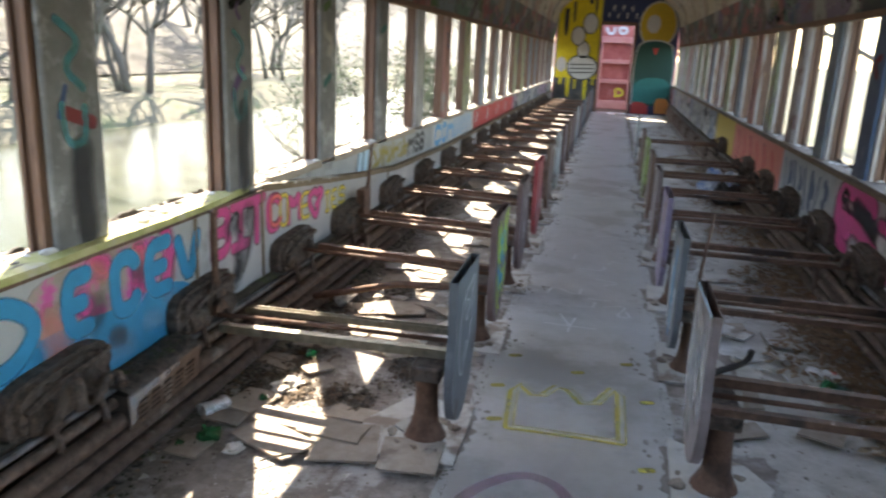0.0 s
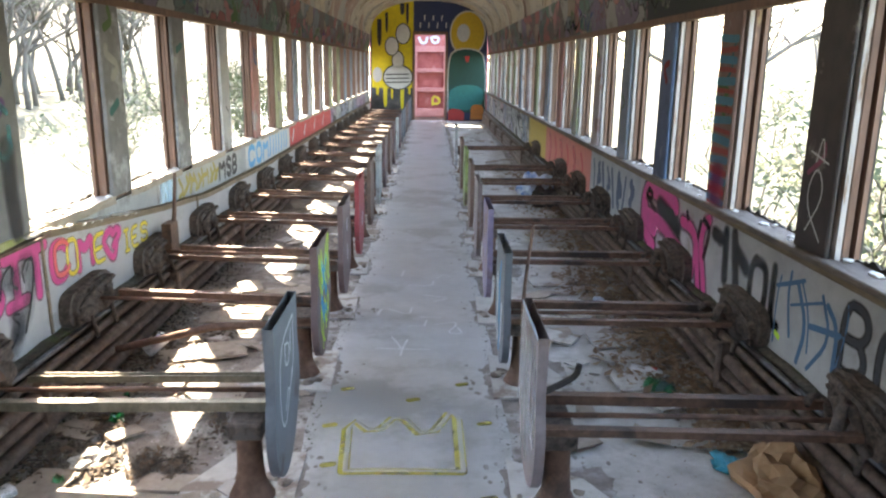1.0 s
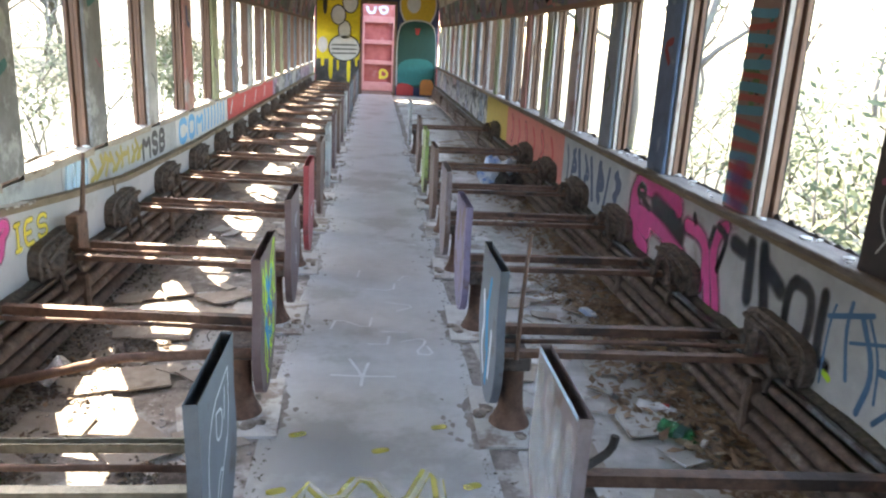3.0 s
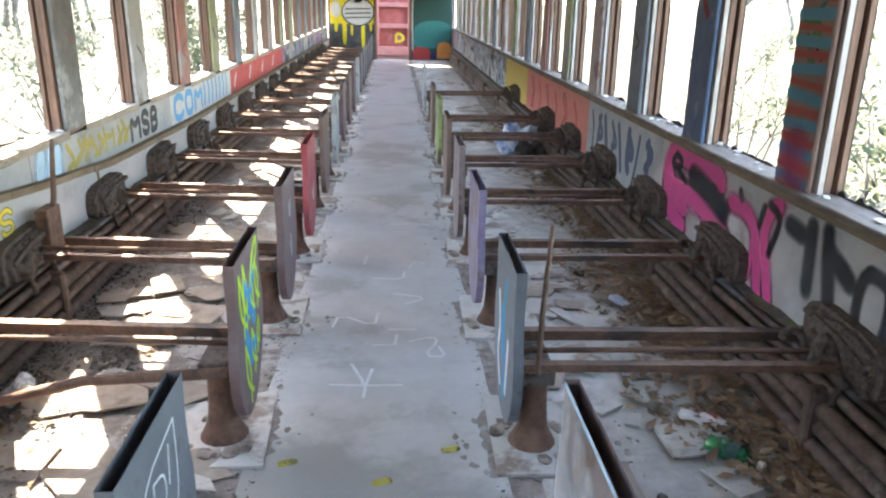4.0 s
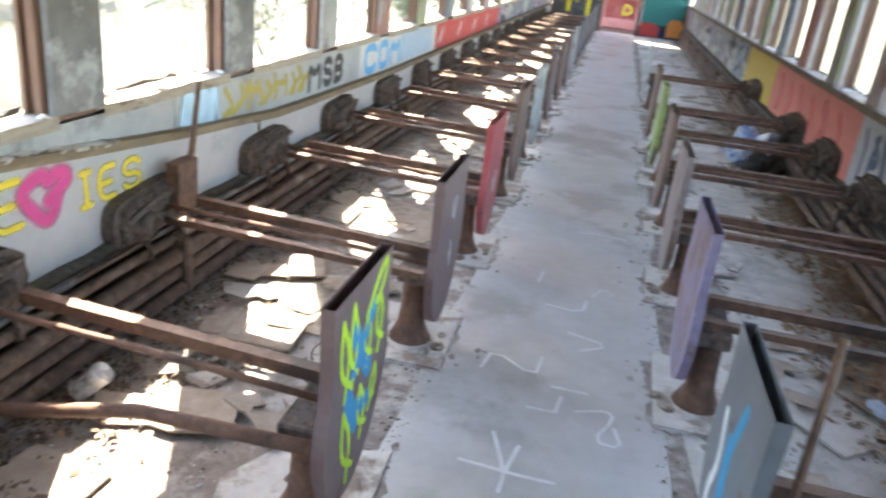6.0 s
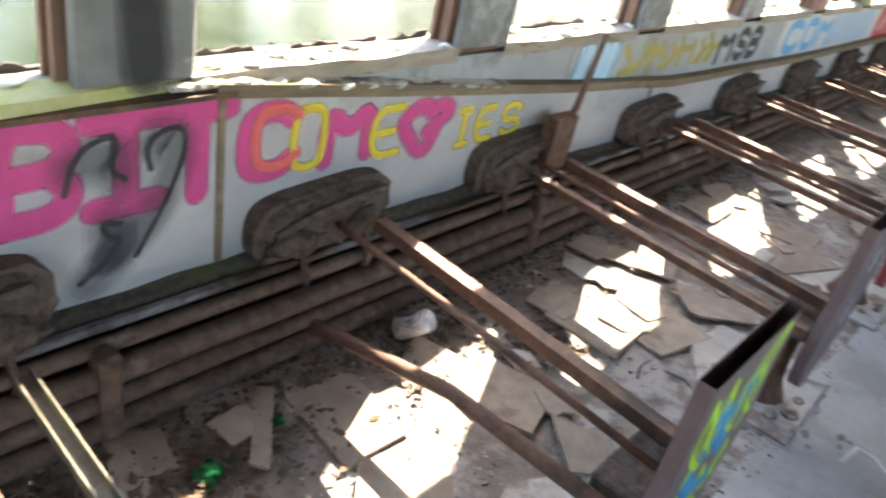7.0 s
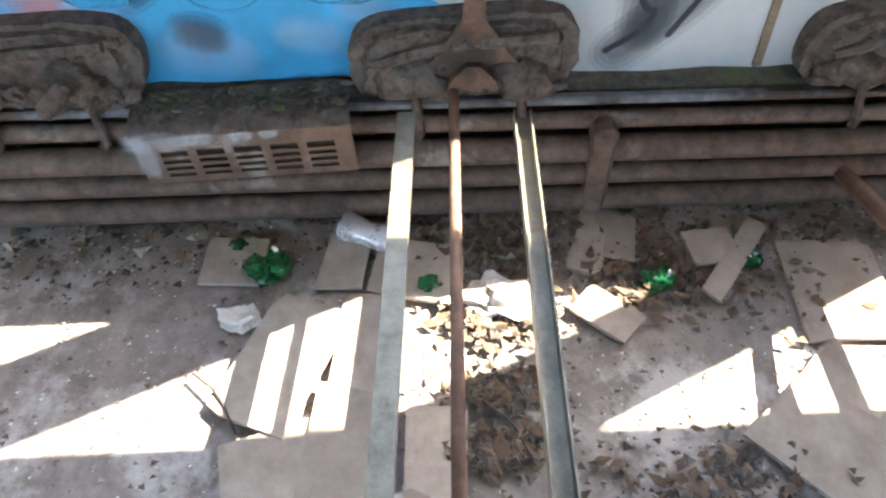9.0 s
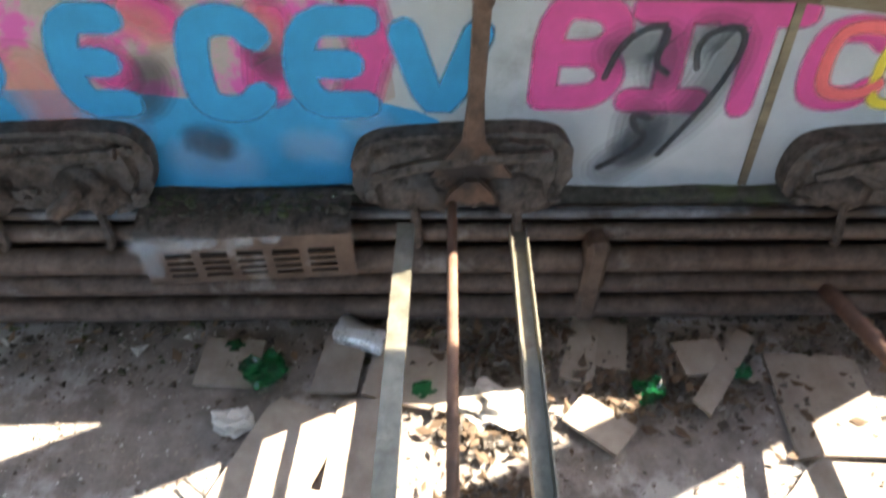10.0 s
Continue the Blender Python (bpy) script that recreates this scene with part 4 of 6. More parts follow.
tube(bm, [(-1.3 + 0.38, 0.0, 0.36), (-1.29 + 0.38, 0.05, 0.5), (-1.29 + 0.38, 0.1, 0.72)], 0.014, 6, None, 1, 0.6)
soft_box(bm, -1.33 + 0.38, -1.28 + 0.38, -0.05, 0.07, 0.3, 0.47)
part("lever", bm, RUST, e)

# ---- heating pipes ----
for s in (-1, 1):
    e = tagged(new("heating_pipes"), "bank of rusty heating pipes along the wall foot", "pipes")
    e.location = (s * 1.3, 0, 0)
    for x, z, r in ((1.285, 0.03, 0.026), (1.295, 0.088, 0.023), (1.3, 0.146, 0.028), (1.318, 0.202, 0.018)):
        bm = bmesh.new()
        tube(bm, [(s * (x - 1.3) + 0.003 * noise.noise((y, x * 9, s)), y, z + 0.004 * noise.noise((y * 0.7, x * 5, s))) for y in [Y0 + 0.02 + i * (Y1 - Y0 - 0.15) / 40 for i in range(41)]], r, 10)
        part("pipe", bm, PIPE, e, "", True)
    bm = bmesh.new()
    soft_box(bm, *sorted((s * 0.008, s * 0.03)), Y0 + 0.02, Y1 - 0.1, 0.238, 0.256, 0.004)
    part("guard_rail", bm, PIPE_BLUE, e, "thin pale blue-grey rail")
    for k in range(12):
        y = 0.6 + 1.41 * k + (0.0 if s < 0 else 0.4)
        bm = bmesh.new()
        soft_box(bm, *sorted((s * -0.045, s * 0.02)), y - 0.022, y + 0.022, 0.004, 0.215, 0.01)
        part("pipe_bracket", bm, PIPE, e)

# heater cover
hc = tagged(new("heater_cover"), "bent rusty sheet-metal heater cover with slots", "heater cover")
hc.matrix_world = pose(-1.25, 2.77, 0.045, 3)
bm = bmesh.new()
a, b = -0.195, 0.195
rows = []
for i in range(21):
    y = a + (b - a) * i / 20
    rag = 0.012 * noise.noise((y * 30, 1, 0)) + (0.02 if y > 0.12 else 0) * noise.noise((y * 50, 2, 0))
    rows.append([bm.verts.new(q) for q in ((-0.1, y, 0.228 + rag * 0.3), (-0.045, y, 0.224 + rag), (-0.01, y, 0.214), (0.0, y, 0.2))])
for p, q in zip(rows, rows[1:]):
    for k in range(3):
        bm.faces.new((p[k], q[k], q[k + 1], p[k + 1]))
part("top_sheet", bm, CRUST, hc, "", True)
bm = bmesh.new()
cols = [a + 0.042 + 0.066 * k for k in range(6)]
box(bm, -0.004, 0, a, b, 0.166, 0.2)
box(bm, -0.004, 0, a, b, 0.084, 0.1)
for k in range(6):
    y1 = a if k == 0 else cols[k - 1] + 0.05
    box(bm, -0.004, 0, y1, (cols[k] if k < 5 else b), 0.1, 0.166)
for k in range(5):
    for j in range(3):
        z = 0.1092 + 0.0172 * j
        box(bm, -0.004, 0, cols[k], cols[k] + 0.05, z, z + 0.008)
for v in bm.verts:
    v.co.x -= (0.2 - v.co.z) * 0.12
part("slotted_front", bm, mat("worn_heater_metal", (0.1, 0.065, 0.05), (0.21, 0.15, 0.12), (0.3, 0.28, 0.27), 16, 8, 0.5, 0.25, 0.3, 0.6), hc)
# worn scuffs, and highlights along the top edge painted as pale coats
for y0, y1, z, w in ((-0.19, -0.12, 0.19, 0.035), (-0.1, -0.06, 0.192, 0.024), (-0.01, 0.01, 0.192, 0.02), (0.04, 0.06, 0.194, 0.016)):
    haze("scuff", [[(y0, z), ((y0 + y1) / 2, z - 0.003), (y1, z + 0.001)]], lambda u, v: (0.001 - (0.2 - v) * 0.12, u, v), (1, 0, 0), w, (0.55, 0.55, 0.57), hc, 0.12)
haze("scuff", [[(-0.18, 0.185), (-0.178, 0.15), (-0.18, 0.12)]], lambda u, v: (0.001 - (0.2 - v) * 0.12, u, v), (1, 0, 0), 0.035, (0.55, 0.55, 0.57), hc, 0.12)
bm = bmesh.new()
for k in range(110):
    y, q = rnd.uniform(a + 0.01, b), rnd.uniform(0.003, 0.009)
    lump(bm, (rnd.uniform(-0.095, -0.03), y, 0.228), (q, q * 1.3, q * 0.7), 1, 0.8, k)
tagged(part("dirt_crust", bm, DIRT, hc), kind="stuff")
# black box fills the cover; its colour stands for shade behind the slots
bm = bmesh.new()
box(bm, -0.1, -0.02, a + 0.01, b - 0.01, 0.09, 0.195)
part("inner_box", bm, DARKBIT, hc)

# ---- sprayed writing ----
def on_west(u, v):
    return (-1.3785, u, v)


def on_east(u, v):
    return (1.3745, u, v)


N1 = (1, 0, 0)
box_bm = bmesh.new()
prism(box_bm, [tuple(p[:2]) for p in chaikin([(2.2, 0.26), (2.2, 0.46), (2.5, 0.475), (2.75, 0.445), (2.95, 0.465), (3.15, 0.41), (3.12, 0.3), (2.96, 0.265), (2.5, 0.262)], 2, True)], -1.3795, -1.377, 0)
part("blue_spray_field", box_bm, BLUE, west, "broad field of blue spray paint")
box_bm = bmesh.new()
prism(box_bm, [tuple(p[:2]) for p in chaikin([(2.35, 0.42), (2.32, 0.62), (2.6, 0.645), (2.98, 0.64), (3.03, 0.52), (3.04, 0.42)], 2, True)], -1.3797, -1.3785, 0)
part("pale_spray_field", box_bm, mat("mixed_spray", (0.3, 0.24, 0.2), (0.5, 0.4, 0.36), (0.6, 0.1, 0.33), 9, 9, 0.6, 0, 0.05, 0.52), west)
for ch, a, b, v0, v1 in (("D", 2.2, 2.36, 0.43, 0.6), ("E", 2.49, 2.575, 0.445, 0.6), ("C", 2.7, 2.805, 0.435, 0.6), ("E", 2.875, 2.985, 0.445, 0.6), ("V", 3.05, 3.175, 0.41, 0.58)):
    spray("blue_letter", letter(ch, a, b, v0, v1), lambda u, v: (-1.3755, u, v), N1, 0.052, BLUE, west, "", True, 0.3)
for a, b in (((2.83, 0.6), (2.82, 0.48)), ((2.98, 0.63), (3.0, 0.55)), ((2.99, 0.53), (2.97, 0.46)), ((2.62, 0.62), (2.66, 0.6)), ((2.55, 0.53), (2.57, 0.5))):
    spray("pink_dab", [[a, ((a[0] + b[0]) / 2, (a[1] + b[1]) / 2), b]], lambda u, v: (-1.377, u, v), N1, 0.055, PINK, west)
HUES = {THINBLACK.name: (0.05, 0.05, 0.061), CORAL.name: (0.7, 0.25, 0.2), CHALK.name: (0.5, 0.56, 0.66)}
for a, b, m, w in (((2.62, 0.5), (2.6, 0.45), THINBLACK, 0.035), ((2.83, 0.52), (2.81, 0.55), THINBLACK, 0.03), ((2.6, 0.6), (2.64, 0.58), CORAL, 0.03), ((2.42, 0.5), (2.45, 0.42), CORAL, 0.05), ((2.68, 0.37), (2.72, 0.36), THINBLACK, 0.03), ((2.66, 0.33), (2.75, 0.32), CHALK, 0.025), ((2.86, 0.36), (2.92, 0.35), CHALK, 0.02), ((2.55, 0.39), (2.5, 0.36), CHALK, 0.03), ((2.97, 0.41), (3.02, 0.38), CHALK, 0.02), ((2.81, 0.6), (2.83, 0.57), CORAL, 0.025)):
    haze("spray_dab", [[a, ((a[0] + b[0]) / 2 + 0.01, (a[1] + b[1]) / 2), b]], lambda u, v: (-1.3763, u, v), N1, w * (2 if m != CHALK else 3.2), HUES[m.name], west, 0.18 if m != CHALK else 0.06)
for ch, a, b, v0, v1 in (("B", 3.295, 3.41, 0.46, 0.63), ("I", 3.45, 3.575, 0.455, 0.625), ("T", 3.59, 3.725, 0.445, 0.62), ("C", 3.77, 3.885, 0.46, 0.595), ("M", 3.985, 4.115, 0.455, 0.575)):
    spray("pink_letter", letter(ch, a, b, v0, v1), on_west, N1, 0.046, PINK, west, "", True, 0.4)
spray("coral_letter", letter("C", 3.79, 3.9, 0.47, 0.6), lambda u, v: (-1.3765, u, v), N1, 0.02, CORAL, west)
spray("pink_heart", letter("heart", 4.235, 4.42, 0.395, 0.545), on_west, N1, 0.034, PINK, west)
for ch, a, b, v0, v1 in (("O", 3.89, 3.975, 0.45, 0.59), ("E", 4.13, 4.225, 0.435, 0.555), ("I", 4.46, 4.5, 0.41, 0.51), ("E", 4.54, 4.61, 0.41, 0.505), ("S", 4.66, 4.74, 0.41, 0.5)):
    spray("yellow_letter", letter(ch, a, b, v0, v1), lambda u, v: (-1.3768, u, v), N1, 0.017, YELLOW, west)
spray("black_scrawl", [[(3.4, 0.5), (3.42, 0.57), (3.47, 0.6), (3.5, 0.59), (3.48, 0.53), (3.51, 0.51)], [(3.56, 0.52), (3.55, 0.56), (3.57, 0.59), (3.62, 0.6), (3.635, 0.56), (3.6, 0.46), (3.53, 0.34)], [(3.5, 0.42), (3.46, 0.43), (3.48, 0.39), (3.5, 0.39), (3.48, 0.35), (3.42, 0.31)]], lambda u, v: (-1.3762, u, v), N1, 0.013, THINBLACK, west, "", False)
haze("black_haze", [[(3.42, 0.55), (3.5, 0.57), (3.5, 0.51)], [(3.57, 0.58), (3.62, 0.57), (3.58, 0.44), (3.5, 0.36), (3.44, 0.31)], [(3.48, 0.42), (3.48, 0.36)]], lambda u, v: (-1.3768, u, v), N1, 0.08, (0.05, 0.05, 0.06), west, 0.14)


def on_strip(u, v):
    return (-1.3945, u, v)


FADED = paint("faded_yellow_spray", (0.62, 0.52, 0.14), 0.55)
spray("pale_blue_patch", [[(5.05, 0.52), (5.08, 0.63)], [(5.15, 0.5), (5.18, 0.63)], [(5.22, 0.52), (5.24, 0.62)]], on_strip, N1, 0.07, PALEBLUE, west)
for k in range(9):
    u = 5.34 + 0.09 * k
    j = [rnd.uniform(-0.04, 0.04) for _ in range(6)]
    spray("yellow_mark", [[(u + j[0], 0.62 + j[1] * 0.4), (u + 0.05 + j[2], 0.56 + j[3]), (u + j[4], 0.52)]] + ([[(u, 0.57 + j[5]), (u + 0.09, 0.58)]] if k % 3 else []), on_strip, N1, 0.03, FADED, west, "", False)
for ch, a, b in (("M", 6.18, 6.32), ("S", 6.38, 6.48), ("B", 6.54, 6.64)):
    spray("black_letter", letter(ch, a, b, 0.5, 0.62), on_strip, N1, 0.025, BLACK, west)
BLUE2 = paint("mid_blue_spray", (0.12, 0.4, 0.7))
for ch, a, b in (("C", 7.05, 7.25), ("O", 7.33, 7.5), ("M", 7.58, 7.78)):
    spray("pale_letter", letter(ch, a, b, 0.48, 0.62), on_strip, N1, 0.05, BLUE2, west)
for k in range(7):
    u = 7.86 + 0.13 * k
    spray("pale_bar", [[(u, 0.48), (u + 0.03, 0.56), (u + 0.01, 0.63)]], on_strip, N1, 0.05, BLUE2, west)
for k in range(12):
    u = 9.0 + 0.25 * k
    spray("white_bar", [[(u, 0.5), (u + 0.1, 0.6)]], on_strip, N1, 0.03, CHALK if k % 3 == 0 else CORAL, west)

# east side
spray("pink_field", [[(5.39, 0.6), (5.46, 0.52), (5.42, 0.34), (5.2, 0.29)], [(5.38, 0.605), (5.1, 0.6), (4.86, 0.605), (4.84, 0.57)], [(5.37, 0.45), (5.12, 0.45), (4.93, 0.43), (4.76, 0.38)], [(5.42, 0.53), (5.36, 0.4), (5.2, 0.38)]], on_east, N1, 0.085, PINK, east)
spray("pink_field", [[(4.73, 0.53), (4.58, 0.53), (4.5, 0.47), (4.46, 0.34), (4.42, 0.24)], [(4.36, 0.61), (4.42, 0.58), (4.45, 0.48), (4.38, 0.34), (4.35, 0.26)]], on_east, N1, 0.06, PINK, east)
for u, v0, v1, w in ((4.52, 0.44, 0.3, 0.03), (5.3, 0.36, 0.27, 0.03), (4.98, 0.42, 0.33, 0.03)):
    spray("pink_drip", [[(u, v0), (u - 0.01, (v0 + v1) / 2), (u, v1)]], on_east, N1, w, PINK, east)
spray("black_scrawl", [[(5.34, 0.6), (5.25, 0.58), (5.32, 0.535), (5.4, 0.55), (5.34, 0.6)], [(5.3, 0.53), (5.2, 0.5)], [(4.66, 0.59), (4.64, 0.565)], [(4.46, 0.58), (4.48, 0.51)], [(4.42, 0.6), (4.345, 0.58), (4.345, 0.54), (4.386, 0.43)]], lambda u, v: (1.3725, u, v), N1, 0.026, THINBLACK, east)
spray("black_smear", [[(5.13, 0.545), (5.01, 0.53), (4.78, 0.475)]], lambda u, v: (1.3727, u, v), N1, 0.075, THINBLACK, east)
spray("black_letter", [[(4.28, 0.57), (4.2, 0.56)], [(4.145, 0.6), (4.135, 0.5), (4.125, 0.4)]], on_east, N1, 0.05, THINBLACK, east)
spray("black_letter", [[(4.055, 0.61), (4.03, 0.51), (4.0, 0.41)], [(4.03, 0.55), (3.97, 0.53), (3.91, 0.5)]], on_east, N1, 0.05, THINBLACK, east)
for ch, a, b, v0, v1 in (("O", 3.86, 3.72, 0.36, 0.56), ("L", 3.66, 3.6, 0.36, 0.57), ("B", 3.16, 3.03, 0.38, 0.6), ("O", 2.96, 2.8, 0.36, 0.58)):
    spray("black_letter", letter(ch, a, b, v0, v1), on_east, N1, 0.026 if a < 3.5 else 0.034, BLACK if a < 3.5 else THINBLACK, east)
INK = paint("blue_ink", (0.05, 0.14, 0.25))
for k in range(7):
    u = 3.6 - 0.07 * k
    j = [rnd.uniform(-0.06, 0.06) for _ in range(8)]
    spray("blue_scrawl", [[(u + j[0], 0.57 + j[1] * 0.4), (u - 0.04 + j[2], 0.46 + j[3]), (u + j[4], 0.33 + j[5] * 0.8)]] + ([[(u + 0.08 + j[6], 0.5 + j[7]), (u - 0.1, 0.53 + j[1])]] if k % 2 else []), on_east, N1, 0.012 + 0.006 * (k % 3), INK, east)
spray("lime_dab", [[(3.6, 0.34), (3.57, 0.33)]], on_east, N1, 0.025, LIME, east)
SLATE = paint("slate_spray", (0.07, 0.1, 0.17))
for k in range(8):
    u = 6.9 - 0.16 * k
    j = [rnd.uniform(-0.06, 0.06) for _ in range(6)]
    spray("slate_bar", [[(u + j[0], 0.58), (u - 0.03 + j[1], 0.46 + j[2]), (u + j[3], 0.32 + j[4])]] + ([[(u, 0.56), (u - 0.12, 0.5 + j[5]), (u, 0.44)]] if k % 2 else []), on_east, N1, 0.04 + 0.015 * (k % 3), SLATE, east)
for k in range(6):
    u = 9.2 - 0.35 * k
    spray("red_bar", [[(u, 0.56), (u - 0.12, 0.45), (u - 0.02, 0.34)]], on_east, N1, 0.05, RED if k % 2 else CORAL, east)
# posts with marks of their own
for i, z1 in ((5, 1.0), (4, 0.95)):
    y = LEFT_POSTS[i]
    spray("black_smear", [[(y + 0.13, z1), (y + 0.12, 0.85), (y + 0.13, 0.71)]], lambda u, v: (-1.3725, u, v), N1, 0.06, THINBLACK, west)
r6 = random.Random(4)
STRIPES = {0: paint("stripe_blue", (0.08, 0.28, 0.4), 0.85), 1: paint("stripe_red", (0.42, 0.09, 0.07), 0.8)}
y = RIGHT_POSTS[5]
for k in range(17):
    z = 0.72 + 0.044 * k + r6.uniform(-0.004, 0.004)
    d = r6.uniform(-0.006, 0.006)
    spray("post_stripe", [[(y + 0.022, z + d), (y + 0.11, z + r6.uniform(-0.004, 0.004)), (y + 0.205, z - d)]], lambda u, v: (1.3725, u, v), N1, (0.038 if k % 2 == 0 else 0.024) * r6.uniform(0.85, 1.15), STRIPES[k % 2], east, "", False)
haze("pink_smear", [[(y + 0.1, 0.7), (y + 0.12, 0.76), (y + 0.11, 0.82)]], lambda u, v: (1.3718, u, v), N1, 0.13, (0.62, 0.07, 0.251), east, 0.16)
y = RIGHT_POSTS[4]
spray("chalk_drawing", [[(y + 0.05, 0.74), (y + 0.18, 0.86), (y + 0.12, 1.0), (y + 0.05, 0.9), (y + 0.15, 0.76)], [(y + 0.08, 1.0), (y + 0.1, 1.1), (y + 0.13, 1.0)], [(y + 0.05, 1.0), (y + 0.17, 1.03)]], lambda u, v: (1.3725, u, v), N1, 0.007, CHALK, east, "", False)
OLDCYAN = paint("worn_turquoise", (0.05, 0.36, 0.42), 0.4)
for i in (4, 5):
    y = LEFT_POSTS[i]
    spray("turquoise_mark", [[(y + 0.06, 1.3), (y + 0.16, 1.24), (y + 0.07, 1.18), (y + 0.15, 1.12)], [(y + 0.06, 1.08), (y + 0.07, 0.97), (y + 0.15, 0.97), (y + 0.15, 1.07)]], lambda u, v: (-1.3725, u, v), N1, 0.024, OLDCYAN, west, "", False)


# layers of old spray on the letterboards and the posts
OLD = [paint("old_" + n, c, 0.7) for n, c in (("red", (0.32, 0.05, 0.06)), ("teal", (0.05, 0.2, 0.2)), ("white", (0.5, 0.5, 0.48)), ("purple", (0.16, 0.08, 0.24)), ("black", (0.03, 0.03, 0.035)), ("green", (0.12, 0.22, 0.08)), ("pink", (0.5, 0.16, 0.26)), ("blue", (0.07, 0.13, 0.3)))]
TAGS = [OLD[2], OLD[2], OLD[4], paint("chalky_grey", (0.42, 0.44, 0.45), 0.6), OLD[0], OLD[1], OLD[2]]
OLDSLATE = paint("old_slate", (0.05, 0.06, 0.07), 0.75)


def board(s, u, v, off):
    return (s * (1.4 - 0.018 * (v - 1.56) / 0.27 - off), u, v)


r5 = random.Random(12)
for s, wall in ((-1, west), (1, east)):
    for k in range(70):
        y, z = 0.5 + 17.5 * r5.random(), r5.uniform(1.62, 1.78)
        st, u = [], y
        for j in range(r5.choice((3, 4, 5))):
            st.append((u, min(1.86, max(1.6, z + r5.uniform(-0.1, 0.1)))))
            u += r5.uniform(-0.03, 0.12)
        w = r5.choice((0.012, 0.02, 0.04, 0.07))
        spray("old_tag", [st], lambda u, v: (s * (1.4 - 0.018 * (v - 1.56) / 0.27 - 0.006), u, v), N1, w, r5.choice(OLD), wall, "", False)
    if s > 0:
        for k in range(4):
            spray("slate_field", [[(1.9, 1.605 + 0.06 * k), (3.5, 1.61 + 0.06 * k), (5.6 + 0.3 * r5.random(), 1.605 + 0.06 * k)]], lambda u, v: board(1, u, v, 0.006), N1, 0.072, OLDSLATE, wall, "", False)
    u = 0.8
    while u < 17:
        n, w, z0, z1 = r5.choice((5, 7, 9, 12)), r5.uniform(0.04, 0.1), r5.uniform(1.585, 1.65), r5.uniform(1.74, 1.83)
        st = [(u + w * j + r5.uniform(-0.03, 0.03), (z0 if j % 2 else z1) + r5.uniform(-0.03, 0.03)) for j in range(n)]
        spray("old_tag", [st], lambda a, b: board(s, a, b, 0.0085), N1, r5.choice((0.009, 0.013, 0.02)), r5.choice(TAGS), wall, "", False)
        u += w * n * r5.uniform(0.5, 1.1)
    for y in (LEFT_POSTS if s < 0 else RIGHT_POSTS):
        if 0 < y < 17:
            for k in range(r5.choice((1, 2, 3))):
                z = r5.uniform(0.8, 1.45)
                spray("old_tag", [[(y + r5.uniform(0.04, 0.19), z + 0.05 * j + r5.uniform(-0.02, 0.02)) for j in range(r5.choice((2, 3, 4)))]], lambda u, v: (s * 1.3735, u, v), N1, r5.choice((0.01, 0.02, 0.04)), r5.choice(OLD), wall, "", False)


# paint on the aisle
def on_floor(u, v):
    return (u, v, 0.0052)


NZ = (0, 0, 1)
crown = [[(-0.2, 3.16), (-0.225, 3.55), (-0.12, 3.41), (-0.04, 3.585), (0.07, 3.37), (0.182, 3.66), (0.187, 3.16)], [(-0.2, 3.16), (0.0, 3.165), (0.187, 3.16)]]
PALEY = paint("faded_yellow", (0.72, 0.64, 0.12), 0.42)
PALEW = paint("faded_white", (0.9, 0.92, 0.94), 0.8)
CROWNW = paint("rubbed_white", (0.85, 0.86, 0.86), 0.4)
PALEP = paint("faded_pink", (0.55, 0.25, 0.42), 0.2)
bm = bmesh.new()
for st in crown:
    tube(bm, [on_floor(*p[:2]) for p in chaikin(st, 1)], 0.02, 8, NZ, 0.06)
part("painted_crown", bm, PALEY, floor, "faded yellow crown sprayed on the aisle")
bm = bmesh.new()
for st in crown:
    tube(bm, [(p[0] + 0.006, p[1] + 0.004, 0.0062) for p in chaikin(st, 1)], 0.009, 8, NZ, 0.12)
part("painted_crown_line", bm, CROWNW, floor)
bm = bmesh.new()
for u, v in ((-0.27, 3.2), (-0.3, 3.48), (0.27, 3.5), (0.25, 3.0), (0.0, 3.7), (-0.27, 3.8), (0.2, 3.85)):
    tube(bm, [on_floor(u, v), on_floor(u + 0.03, v + 0.01)], 0.016, 8, NZ, 0.07)
part("yellow_dabs", bm, PALEY, floor)
bm = bmesh.new()
tube(bm, [on_floor(*p[:2]) for p in chaikin([(-0.3, 2.6), (-0.25, 2.75), (-0.12, 2.88), (0.0, 2.84), (0.06, 2.7), (0.04, 2.55)], 2)], 0.02, 8, NZ, 0.05)
part("pink_arc", bm, PALEP, floor)
